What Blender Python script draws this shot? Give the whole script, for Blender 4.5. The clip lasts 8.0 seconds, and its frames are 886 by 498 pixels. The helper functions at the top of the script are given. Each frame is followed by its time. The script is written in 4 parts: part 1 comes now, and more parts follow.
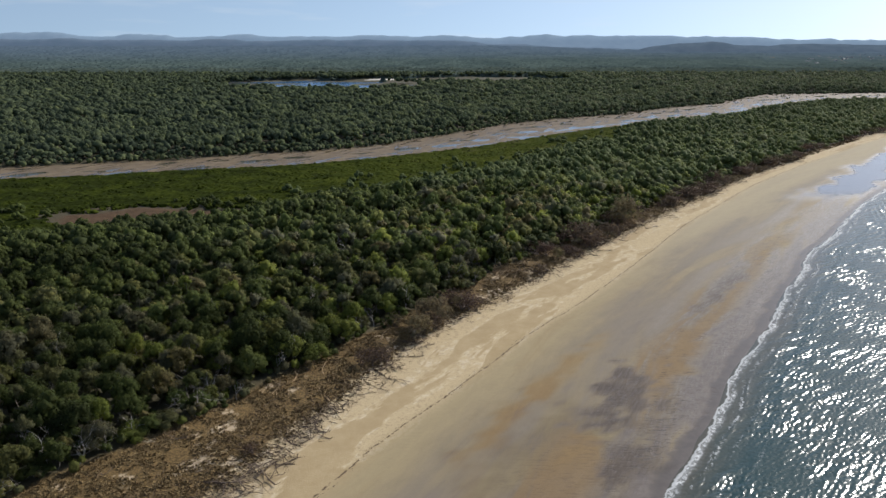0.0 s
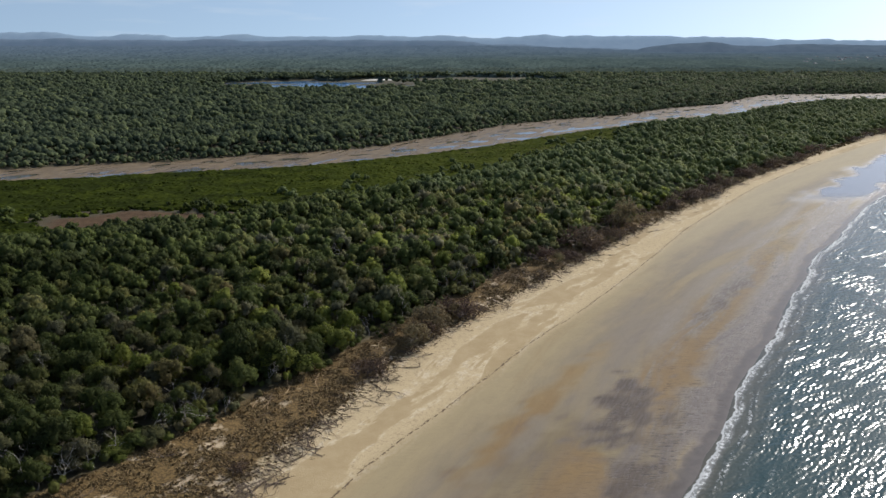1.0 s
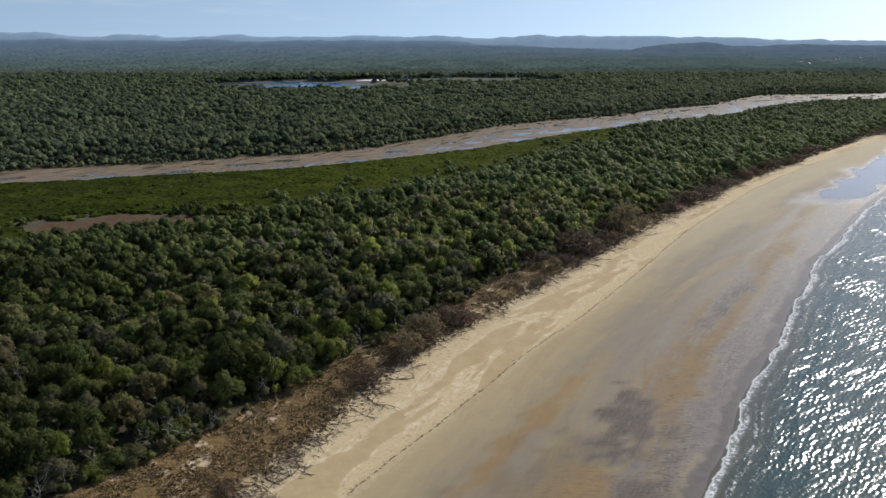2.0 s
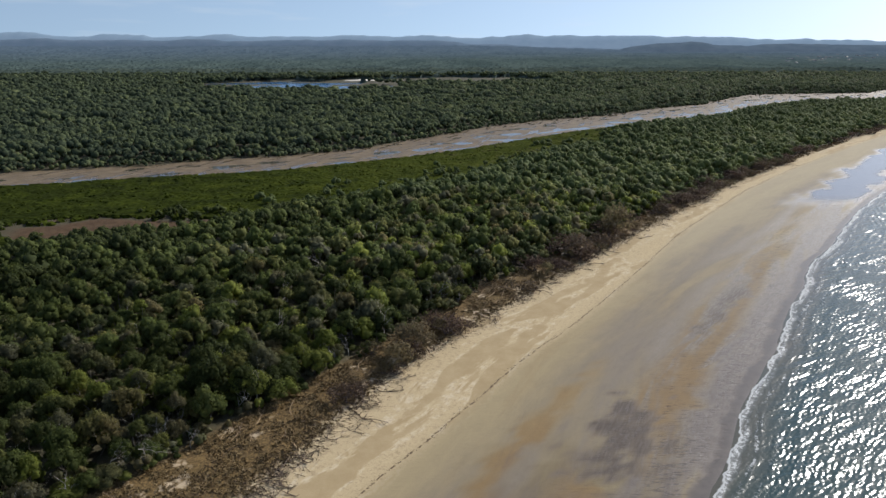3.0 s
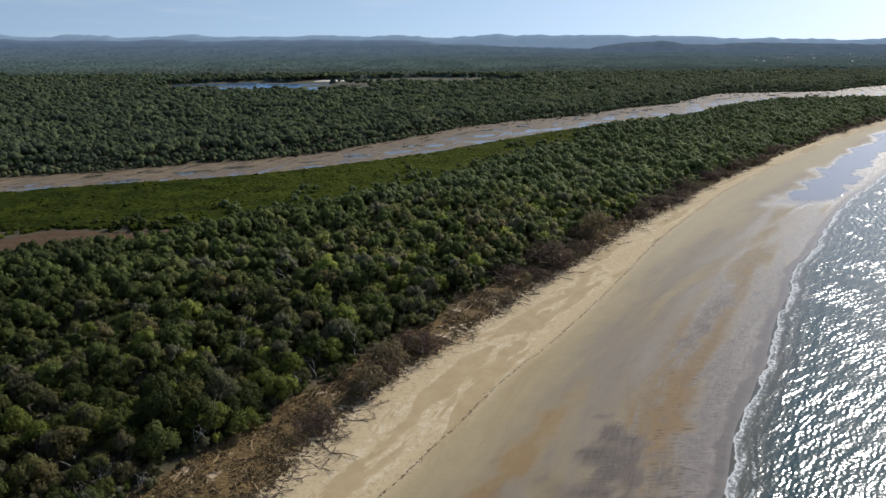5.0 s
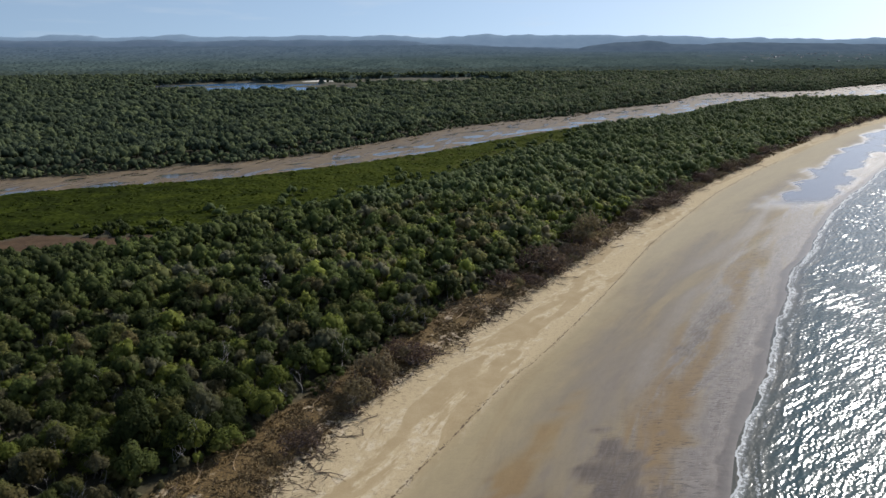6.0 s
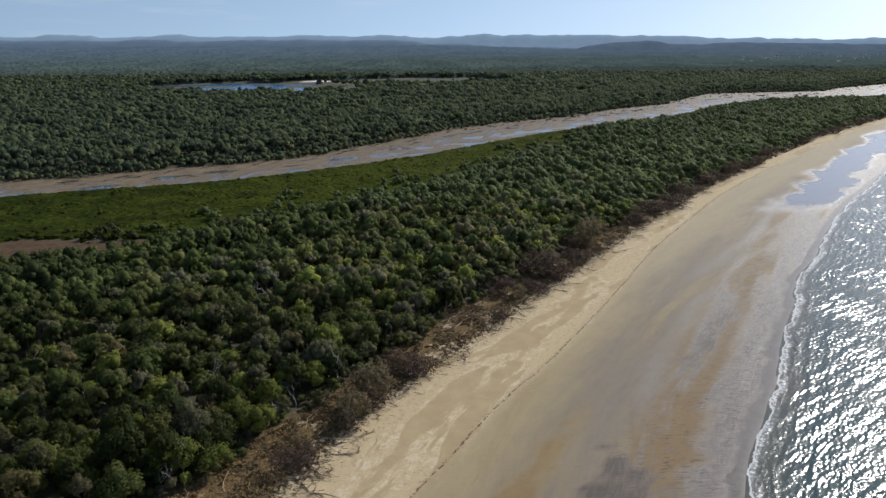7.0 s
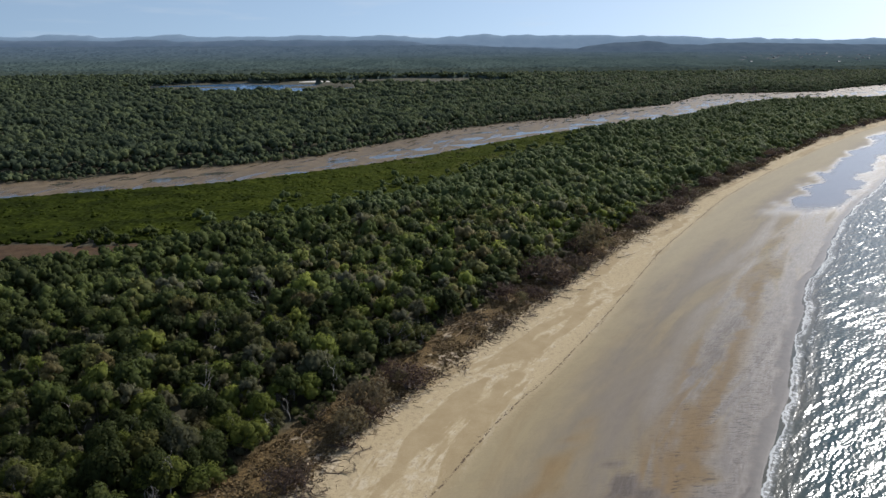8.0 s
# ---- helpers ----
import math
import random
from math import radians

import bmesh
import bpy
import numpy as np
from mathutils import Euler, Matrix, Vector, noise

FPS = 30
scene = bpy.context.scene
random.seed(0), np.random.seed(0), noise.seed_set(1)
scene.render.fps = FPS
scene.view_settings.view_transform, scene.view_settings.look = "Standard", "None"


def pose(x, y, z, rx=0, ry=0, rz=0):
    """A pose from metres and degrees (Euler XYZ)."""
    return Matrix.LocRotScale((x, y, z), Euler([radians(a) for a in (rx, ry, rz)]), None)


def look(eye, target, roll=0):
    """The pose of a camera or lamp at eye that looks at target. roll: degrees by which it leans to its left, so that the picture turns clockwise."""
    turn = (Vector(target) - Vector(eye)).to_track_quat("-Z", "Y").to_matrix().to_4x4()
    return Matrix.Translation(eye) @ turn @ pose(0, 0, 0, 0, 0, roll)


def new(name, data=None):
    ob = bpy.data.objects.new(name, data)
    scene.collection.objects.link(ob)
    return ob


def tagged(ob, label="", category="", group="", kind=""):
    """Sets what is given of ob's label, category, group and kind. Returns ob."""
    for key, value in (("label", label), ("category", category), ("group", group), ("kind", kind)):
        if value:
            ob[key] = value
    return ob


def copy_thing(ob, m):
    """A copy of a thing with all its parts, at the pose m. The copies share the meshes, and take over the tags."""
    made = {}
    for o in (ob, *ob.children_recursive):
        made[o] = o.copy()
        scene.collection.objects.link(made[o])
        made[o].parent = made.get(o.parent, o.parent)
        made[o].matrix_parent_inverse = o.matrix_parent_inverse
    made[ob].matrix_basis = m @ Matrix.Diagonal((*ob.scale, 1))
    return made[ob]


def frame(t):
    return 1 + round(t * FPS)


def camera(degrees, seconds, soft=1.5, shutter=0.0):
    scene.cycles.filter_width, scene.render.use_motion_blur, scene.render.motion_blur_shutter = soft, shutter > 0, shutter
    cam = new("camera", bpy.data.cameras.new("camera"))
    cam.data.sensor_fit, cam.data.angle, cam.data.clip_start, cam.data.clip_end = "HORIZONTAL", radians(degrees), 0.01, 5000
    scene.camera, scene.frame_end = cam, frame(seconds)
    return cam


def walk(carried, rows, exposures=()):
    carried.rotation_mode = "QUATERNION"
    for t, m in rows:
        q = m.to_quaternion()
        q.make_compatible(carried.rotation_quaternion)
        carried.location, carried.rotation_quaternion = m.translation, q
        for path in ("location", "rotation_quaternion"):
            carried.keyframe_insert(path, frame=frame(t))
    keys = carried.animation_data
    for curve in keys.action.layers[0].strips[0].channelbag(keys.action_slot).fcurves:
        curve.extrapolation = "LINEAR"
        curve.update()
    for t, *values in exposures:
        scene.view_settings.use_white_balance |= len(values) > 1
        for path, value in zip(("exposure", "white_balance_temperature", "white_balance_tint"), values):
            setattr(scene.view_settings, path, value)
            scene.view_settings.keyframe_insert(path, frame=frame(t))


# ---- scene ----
cam = camera(64.51, 8.0, soft=1.5)
PATH = [
    (0.0, pose(0.00, 0.00, 89.97, 73.210, 0, 0.000) @ pose(0, 0, 0, 0, 0, -0.046)),
    (0.5, pose(0.03, 3.42, 89.94, 73.211, 0, -0.029) @ pose(0, 0, 0, 0, 0, -0.027)),
    (1.0, pose(0.08, 6.86, 89.99, 73.220, 0, -0.183) @ pose(0, 0, 0, 0, 0, -0.019)),
    (1.5, pose(0.16, 10.28, 89.92, 73.239, 0, -0.356) @ pose(0, 0, 0, 0, 0, -0.027)),
    (3.0, pose(0.47, 20.52, 89.90, 73.212, 0, -1.479) @ pose(0, 0, 0, 0, 0, -0.055)),
    (3.5, pose(0.55, 23.92, 89.83, 73.201, 0, -2.039) @ pose(0, 0, 0, 0, 0, -0.095)),
    (4.0, pose(0.66, 27.31, 89.96, 73.189, 0, -2.620) @ pose(0, 0, 0, 0, 0, -0.128)),
    (4.5, pose(0.79, 30.70, 90.01, 73.180, 0, -3.168) @ pose(0, 0, 0, 0, 0, -0.163)),
    (5.0, pose(0.95, 34.12, 90.02, 73.184, 0, -3.743) @ pose(0, 0, 0, 0, 0, -0.187)),
    (6.5, pose(1.52, 44.43, 90.09, 73.173, 0, -4.722) @ pose(0, 0, 0, 0, 0, -0.222)),
    (7.0, pose(1.73, 47.92, 90.18, 73.175, 0, -4.727) @ pose(0, 0, 0, 0, 0, -0.219)),
    (7.5, pose(1.97, 51.42, 90.14, 73.184, 0, -4.750) @ pose(0, 0, 0, 0, 0, -0.229)),
    (8.0, pose(2.23, 54.93, 90.05, 73.185, 0, -4.757) @ pose(0, 0, 0, 0, 0, -0.196)),
]
walk(cam, PATH, exposures=[(0.0, 0.15, 6380, 10), (3.0, 0.12, 6330, 10), (5.0, 0.05, 6270, 10), (8.0, 0.0, 6220, 10)])

# ---- world, sun, exposure ----
SUN_AZ, SUN_EL = radians(48), radians(33)     # clockwise from +Y, above the horizon

world = bpy.data.worlds.new("sky")
scene.world = world
world.use_nodes = True
wn, wl = world.node_tree.nodes, world.node_tree.links
wn.clear()
sky = wn.new("ShaderNodeTexSky")
sky.sky_type = "NISHITA"
sky.sun_disc = False
sky.sun_elevation, sky.sun_rotation = SUN_EL, SUN_AZ
sky.altitude, sky.air_density, sky.dust_density, sky.ozone_density = 0, 1.0, 0.6, 1.2
wbg = wn.new("ShaderNodeBackground")
wbg.inputs["Strength"].default_value = 0.115
wout = wn.new("ShaderNodeOutputWorld")
wtc = wn.new("ShaderNodeTexCoord")
wmap = wn.new("ShaderNodeMapping")
wmap.inputs["Scale"].default_value = (1.2, 1.2, 9.0)
wno = wn.new("ShaderNodeTexNoise")
wno.inputs["Scale"].default_value, wno.inputs["Detail"].default_value = 6.5, 6
wra = wn.new("ShaderNodeMapRange")
wra.inputs["From Min"].default_value, wra.inputs["From Max"].default_value = 0.56, 0.72
wra.inputs["To Min"].default_value, wra.inputs["To Max"].default_value = 0.10, 0.24
wmix = wn.new("ShaderNodeMix")
wmix.data_type = "RGBA"
wmix.inputs["B"].default_value = (6.0, 6.3, 6.5, 1)
wl.new(wtc.outputs["Generated"], wmap.inputs["Vector"])
wl.new(wmap.outputs["Vector"], wno.inputs["Vector"])
wl.new(wno.outputs["Fac"], wra.inputs["Value"])
wl.new(wra.outputs["Result"], wmix.inputs["Factor"])
wlift = wn.new("ShaderNodeMapping")
wlift.inputs["Scale"].default_value = (1, 1, 0.8)
wlift.inputs["Location"].default_value = (0, 0, 0.19)
wl.new(wtc.outputs["Generated"], wlift.inputs["Vector"])
wl.new(wlift.outputs["Vector"], sky.inputs["Vector"])
wl.new(sky.outputs["Color"], wmix.inputs["A"])
wl.new(wmix.outputs["Result"], wbg.inputs["Color"])
wl.new(wbg.outputs["Background"], wout.inputs["Surface"])

sun = new("sun", bpy.data.lights.new("sun", "SUN"))
sun.data.energy, sun.data.angle, sun.data.color = 4.7, radians(0.5), (1.0, 0.95, 0.87)
sun_way = Vector((math.sin(SUN_AZ) * math.cos(SUN_EL), math.cos(SUN_AZ) * math.cos(SUN_EL), math.sin(SUN_EL)))
sun.matrix_world = look(sun_way * 400, (0, 0, 0))


# ---- materials ----
class Nodes:
    """A small writer of node materials."""

    def __init__(self, name):
        self.mat = bpy.data.materials.new(name)
        self.mat.use_nodes = True
        self.n, self.l = self.mat.node_tree.nodes, self.mat.node_tree.links
        self.n.clear()
        self.out = self.n.new("ShaderNodeOutputMaterial")
        self.bsdf = self.n.new("ShaderNodeBsdfPrincipled")
        self.l.new(self.bsdf.outputs["BSDF"], self.out.inputs["Surface"])

    def set(self, node, key, value):
        if value is None:
            return
        if isinstance(value, bpy.types.NodeSocket):
            self.l.new(value, node.inputs[key])
        else:
            node.inputs[key].default_value = value

    def put(self, **kw):
        for key, value in kw.items():
            self.set(self.bsdf, key.replace("_", " "), value)

    def attr(self, name):
        a = self.n.new("ShaderNodeAttribute")
        a.attribute_name = name
        return a.outputs["Fac"]

    def place(self):
        return self.n.new("ShaderNodeNewGeometry").outputs["Position"]

    def uv(self, name):
        u = self.n.new("ShaderNodeUVMap")
        u.uv_map = name
        return u.outputs["UV"]

    def scaled(self, vec, scale, loc=(0, 0, 0), turn=0.0):
        m = self.n.new("ShaderNodeMapping")
        m.inputs["Scale"].default_value = scale
        m.inputs["Location"].default_value = loc
        m.inputs["Rotation"].default_value = (0, 0, turn)
        self.l.new(vec, m.inputs["Vector"])
        return m.outputs["Vector"]

    def noise(self, vec, scale, detail=4, rough=0.55, warp=0.0):
        t = self.n.new("ShaderNodeTexNoise")
        self.set(t, "Vector", vec)
        t.inputs["Scale"].default_value, t.inputs["Detail"].default_value = scale, detail
        t.inputs["Roughness"].default_value, t.inputs["Distortion"].default_value = rough, warp
        return t.outputs["Fac"]

    def math(self, op, a, b=0.0, c=0.0):
        m = self.n.new("ShaderNodeMath")
        m.operation = op
        for i, v in enumerate((a, b, c)):
            if isinstance(v, bpy.types.NodeSocket):
                self.l.new(v, m.inputs[i])
            else:
                m.inputs[i].default_value = v
        return m.outputs[0]

    def ramp(self, v, lo, hi, a=0.0, b=1.0):
        """v from lo..hi to a..b, smooth and clamped."""
        m = self.n.new("ShaderNodeMapRange")
        m.interpolation_type = "SMOOTHSTEP"
        self.set(m, "Value", v)
        for key, value in zip(("From Min", "From Max", "To Min", "To Max"), (lo, hi, a, b)):
            self.set(m, key, value)
        return m.outputs["Result"]

    def mix(self, fac, a, b):
        m = self.n.new("ShaderNodeMix")
        m.data_type = "RGBA"
        self.set(m, "Factor", fac)
        for key, v in (("A", a), ("B", b)):
            if isinstance(v, tuple):
                v = (*v[:3], 1)
            self.set(m, key, v)
        return m.outputs["Result"]

    def colours(self, v, stops):
        r = self.n.new("ShaderNodeValToRGB")
        self.l.new(v, r.inputs["Fac"])
        e = r.color_ramp.elements
        while len(e) < len(stops):
            e.new(0.5)
        for el, (p, c) in zip(e, stops):
            el.position, el.color = p, (*c, 1)
        return r.outputs["Color"]

    def bump(self, height, strength, distance):
        b = self.n.new("ShaderNodeBump")
        b.inputs["Strength"].default_value, b.inputs["Distance"].default_value = strength, distance
        self.l.new(height, b.inputs["Height"])
        return b.outputs["Normal"]


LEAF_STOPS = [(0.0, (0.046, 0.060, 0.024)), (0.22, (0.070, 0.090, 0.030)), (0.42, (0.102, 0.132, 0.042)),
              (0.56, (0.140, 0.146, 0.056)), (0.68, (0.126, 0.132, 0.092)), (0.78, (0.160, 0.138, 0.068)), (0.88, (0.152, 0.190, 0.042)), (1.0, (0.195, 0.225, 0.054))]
MANGROVE_STOPS = [(0.0, (0.034, 0.046, 0.010)), (0.45, (0.070, 0.090, 0.014)), (0.8, (0.098, 0.116, 0.018)), (1.0, (0.120, 0.122, 0.046))]
# haze over distance is put into the next three palettes as paler leaves
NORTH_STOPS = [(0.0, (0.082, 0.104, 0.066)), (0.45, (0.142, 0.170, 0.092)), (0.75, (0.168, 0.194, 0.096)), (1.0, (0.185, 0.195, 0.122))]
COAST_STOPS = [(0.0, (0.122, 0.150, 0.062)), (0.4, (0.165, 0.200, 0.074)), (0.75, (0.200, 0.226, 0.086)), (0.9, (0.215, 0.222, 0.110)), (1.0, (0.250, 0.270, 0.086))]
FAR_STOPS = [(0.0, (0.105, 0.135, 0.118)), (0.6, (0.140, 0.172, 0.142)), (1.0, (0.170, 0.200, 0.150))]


def leaf_material(name, stops, per_object=False, fine=1.4, gloss=0.12, low=0.82, high=1.2):
    k = Nodes(name)
    if per_object:
        tint = k.n.new("ShaderNodeObjectInfo").outputs["Random"]
    else:
        tint = k.attr("tint")
    p = k.place()
    small = k.noise(p, fine, 3, 0.6)
    large = k.noise(p, 0.035, 2, 0.5)
    t2 = k.math("ADD", tint, k.math("MULTIPLY", k.math("SUBTRACT", large, 0.5), 0.45))
    col = k.colours(t2, stops)
    grain = k.colours(small, [(0.3, (0.72, 0.72, 0.70)), (0.55, (1.0, 1.0, 1.0)), (0.75, (1.3, 1.28, 1.1))])
    m = k.n.new("ShaderNodeMix")
    m.data_type, m.blend_type = "RGBA", "MULTIPLY"
    m.inputs["Factor"].default_value = 1.0
    k.l.new(col, m.inputs["A"])
    k.l.new(grain, m.inputs["B"])
    m2 = k.n.new("ShaderNodeMix")
    m2.data_type, m2.blend_type = "RGBA", "MULTIPLY"
    m2.inputs["Factor"].default_value = 1.0
    spray = k.n.new("ShaderNodeNewGeometry").outputs["Random Per Island"]
    k.l.new(m.outputs["Result"], m2.inputs["A"])
    k.l.new(k.colours(spray, [(0.0, (low, low * 1.04, low * 1.08)), (0.5, (0.95, 0.95, 0.95)), (1.0, (high, high * 0.97, high * 0.86))]), m2.inputs["B"])
    col = m2.outputs["Result"]
    k.put(Base_Color=col, Roughness=0.75)
    k.bsdf.inputs["Specular IOR Level"].default_value = gloss
    tr = k.n.new("ShaderNodeBsdfTranslucent")
    k.l.new(col, tr.inputs["Color"])
    mx = k.n.new("ShaderNodeMixShader")
    mx.inputs["Fac"].default_value = 0.5
    k.l.new(k.bsdf.outputs["BSDF"], mx.inputs[1])
    k.l.new(tr.outputs["BSDF"], mx.inputs[2])
    k.l.new(mx.outputs["Shader"], k.out.inputs["Surface"])
    return k.mat


def wood_material(name, a, b, rough=0.85):
    k = Nodes(name)
    p = k.place()
    n = k.noise(k.scaled(p, (1, 1, 0.4)), 2.2, 5, 0.65)
    k.put(Base_Color=k.mix(k.ramp(n, 0.3, 0.7), a, b), Roughness=rough, Normal=k.bump(n, 0.4, 0.05))
    return k.mat


def ground_material():
    """Sand, litter, mud and forest floor, laid by the distances stored on the sheet."""
    k = Nodes("ground")
    p, shore = k.place(), k.uv("shore")
    sep = k.n.new("ShaderNodeSeparateXYZ")
    k.l.new(shore, sep.inputs[0])
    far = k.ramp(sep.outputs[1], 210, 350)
    pool = k.attr("pool")
    d, e, rv, bare, dark = k.attr("inland"), k.attr("edge"), k.attr("river"), k.attr("bare"), k.attr("dark")
    wob = k.math("MULTIPLY", k.math("SUBTRACT", k.noise(p, 0.09, 4, 0.6), 0.5), 9.0)
    wob2 = k.math("MULTIPLY", k.math("SUBTRACT", k.noise(p, 0.6, 4, 0.6), 0.5), 2.0)
    dw = k.math("ADD", k.math("ADD", d, wob), wob2)
    streak = k.noise(k.scaled(shore, (0.10, 0.022, 1)), 1.0, 5, 0.6, 0.6)
    streak2 = k.noise(k.scaled(shore, (0.05, 0.012, 1), (3, 7, 0)), 1.0, 4, 0.55, 0.4)
    fine = k.noise(p, 3.0, 5, 0.7)
    # dry sand above the wrack line: pale crumbly ridges round smooth damp hollows
    wrk = k.attr("wrack")
    dry = k.mix(k.ramp(fine, 0.3, 0.7), (0.40, 0.308, 0.178), (0.48, 0.378, 0.230))
    drift = k.noise(k.scaled(shore, (0.062, 0.020, 1), (4, 3, 0)), 1.0, 6, 0.62, 0.5)
    core = k.math("MULTIPLY", k.ramp(d, 2.5, 9.0), k.ramp(wrk, -3.0, -9.0))
    hollow = k.math("ADD", k.math("MULTIPLY", core, 0.075), k.math("ADD", k.math("SUBTRACT", drift, 0.055), k.math("MULTIPLY", k.math("SUBTRACT", k.noise(p, 0.35, 5, 0.65), 0.5), 0.07)))
    dry = k.mix(k.math("MULTIPLY", k.ramp(hollow, 0.485, 0.520), k.ramp(k.noise(p, 0.22, 5, 0.65), 0.3, 0.7, 0.5, 0.95)), dry, (0.325, 0.240, 0.130))
    rim = k.math("MULTIPLY", k.ramp(k.math("ABSOLUTE", k.math("SUBTRACT", hollow, 0.475)), 0.03, 0.006), k.ramp(k.noise(p, 0.5, 4), 0.42, 0.6, 0.0, 0.8))
    dry = k.mix(rim, dry, (0.52, 0.43, 0.30))
    crumb = k.math("MULTIPLY", k.ramp(k.noise(p, 1.1, 5, 0.7, 0.5), 0.53, 0.60), k.ramp(hollow, 0.50, 0.47, 0.0, 0.55))
    dry = k.mix(crumb, dry, (0.255, 0.19, 0.115))
    # damp sand below it, smooth and tan, then ochre, lavender and rippled grey towards the sea
    damp = k.mix(k.ramp(fine, 0.3, 0.7), (0.252, 0.198, 0.110), (0.278, 0.219, 0.124))
    damp = k.mix(k.ramp(k.math("ADD", wrk, wob), 4, 22, 0.55, 0.0), damp, (0.318, 0.252, 0.148))
    damp = k.mix(k.math("MULTIPLY", k.attr("silty"), k.ramp(streak2, 0.35, 0.6, 0.6, 1.0)), damp, (0.148, 0.112, 0.064))
    # sheen of the farther wet sand is put into a paler colour
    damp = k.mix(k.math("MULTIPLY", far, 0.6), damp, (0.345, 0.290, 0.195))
    orange = k.mix(k.ramp(fine, 0.3, 0.7), (0.192, 0.124, 0.056), (0.220, 0.145, 0.068))
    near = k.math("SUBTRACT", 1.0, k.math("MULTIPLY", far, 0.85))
    damp = k.mix(k.math("MULTIPLY", k.math("MAXIMUM", k.ramp(streak, 0.50, 0.70, 0.0, 0.3), k.math("MULTIPLY", k.attr("ochre"), k.ramp(streak2, 0.35, 0.6, 0.6, 1.0))), near), damp, orange)
    wet_mask = k.math("MAXIMUM", k.ramp(k.math("ADD", streak2, k.math("ADD", k.math("MULTIPLY", k.ramp(e, -45, -4), 0.2), k.math("MULTIPLY", far, 0.05))), 0.45, 0.66),
                      k.ramp(k.math("ADD", e, wob2), -9, -3))
    warm = k.math("MULTIPLY", k.math("MULTIPLY", k.ramp(e, -40, -28), k.ramp(e, -10, -20)), k.ramp(streak, 0.40, 0.54, 0.0, 0.9))
    warm = k.math("MULTIPLY", warm, k.math("SUBTRACT", 1.0, k.math("MULTIPLY", far, 0.6)))
    damp = k.mix(warm, damp, orange)
    wet_mask = k.math("MULTIPLY", wet_mask, k.ramp(k.math("ADD", e, wob), -64, -18, 0.1, 1.0))
    wet_mask = k.math("MULTIPLY", wet_mask, k.math("SUBTRACT", 1.0, k.math("MULTIPLY", k.math("MAXIMUM", warm, k.attr("ochre")), 0.85)))
    wet_mask = k.math("MAXIMUM", k.math("MAXIMUM", wet_mask, dark), pool)
    ripple = k.noise(k.scaled(shore, (1.2, 0.25, 1)), 1.0, 4, 0.65, 0.5)
    wetc = k.mix(k.ramp(k.noise(p, 0.35, 5, 0.65, 0.4), 0.35, 0.65), (0.108, 0.088, 0.077), (0.150, 0.123, 0.106))
    wetc = k.mix(k.math("MULTIPLY", dark, k.ramp(ripple, 0.25, 0.6, 0.45, 1.0)), wetc, (0.074, 0.053, 0.038))
    # short dark ripple marks across the shore, torn streaks of grey silt along it
    dash = k.noise(k.scaled(shore, (0.34, 1.5, 1), (5, 2, 0), 0.12), 1.0, 4, 0.6, 0.35)
    clump = k.noise(k.scaled(shore, (0.10, 0.035, 1), (8, 1, 0)), 1.0, 4, 0.6, 0.4)
    band = k.math("MULTIPLY", k.ramp(e, -42, -20, 0.06, 1.0), k.ramp(e, -4, -8))
    marks = k.math("MULTIPLY", k.ramp(dash, 0.51, 0.61, 0.0, 0.8), k.ramp(clump, 0.37, 0.53, 0.15, 1.0))
    silt = k.math("MULTIPLY", k.ramp(k.noise(k.scaled(shore, (0.16, 0.030, 1), (2, 4, 0)), 1.0, 6, 0.68, 0.25), 0.50, 0.72, 0.0, 0.6), k.math("MULTIPLY", k.ramp(e, -66, -48), k.ramp(e, -24, -34)))
    damp = k.mix(wet_mask, damp, wetc)
    damp = k.mix(k.math("MULTIPLY", silt, k.math("SUBTRACT", 1.0, k.math("MULTIPLY", far, 0.55))), damp, (0.118, 0.094, 0.086))
    marks = k.math("MULTIPLY", marks, k.math("SUBTRACT", 1.0, k.math("MULTIPLY", warm, 0.75)))
    damp = k.mix(k.math("MULTIPLY", band, marks), damp, (0.064, 0.051, 0.046))
    film = k.math("MULTIPLY", k.math("MULTIPLY", k.ramp(k.math("ADD", e, wob), -68, -50), k.ramp(e, -28, -38)), k.ramp(streak2, 0.36, 0.58, 0.25, 0.8))
    damp = k.mix(k.math("MULTIPLY", film, k.math("SUBTRACT", 1.0, k.math("MAXIMUM", k.math("MULTIPLY", k.attr("silty"), 0.75), k.math("MAXIMUM", dark, k.attr("ochre"))))), damp, (0.180, 0.149, 0.118))
    # the strip that the last wave has just left
    lobes = k.math("MULTIPLY", k.math("SUBTRACT", k.noise(k.scaled(shore, (0.02, 0.11, 1), (6, 6, 0)), 1.0, 3, 0.6, 0.4), 0.5), 12.0)
    wash = k.ramp(k.math("ADD", e, k.math("ADD", lobes, wob2)), -5.4, -3.2)
    damp = k.mix(k.math("MULTIPLY", wash, 0.5), damp, (0.078, 0.068, 0.064))
    mottle = k.n.new("ShaderNodeMix")
    mottle.data_type, mottle.blend_type = "RGBA", "MULTIPLY"
    mottle.inputs["Factor"].default_value = 1.0
    k.l.new(damp, mottle.inputs["A"])
    k.l.new(k.colours(k.noise(k.scaled(shore, (0.30, 0.14, 1), (1, 9, 0)), 1.0, 8, 0.75, 0.6), [(0.3, (0.92, 0.92, 0.93)), (0.5, (1.0, 1.0, 1.0)), (0.7, (1.07, 1.065, 1.05))]), mottle.inputs["B"])
    damp = mottle.outputs["Result"]
    below = k.ramp(k.math("ADD", wrk, k.math("ADD", k.math("MULTIPLY", wob, 0.22), wob2)), -3.0, 5.0)
    sand = k.mix(below, dry, damp)
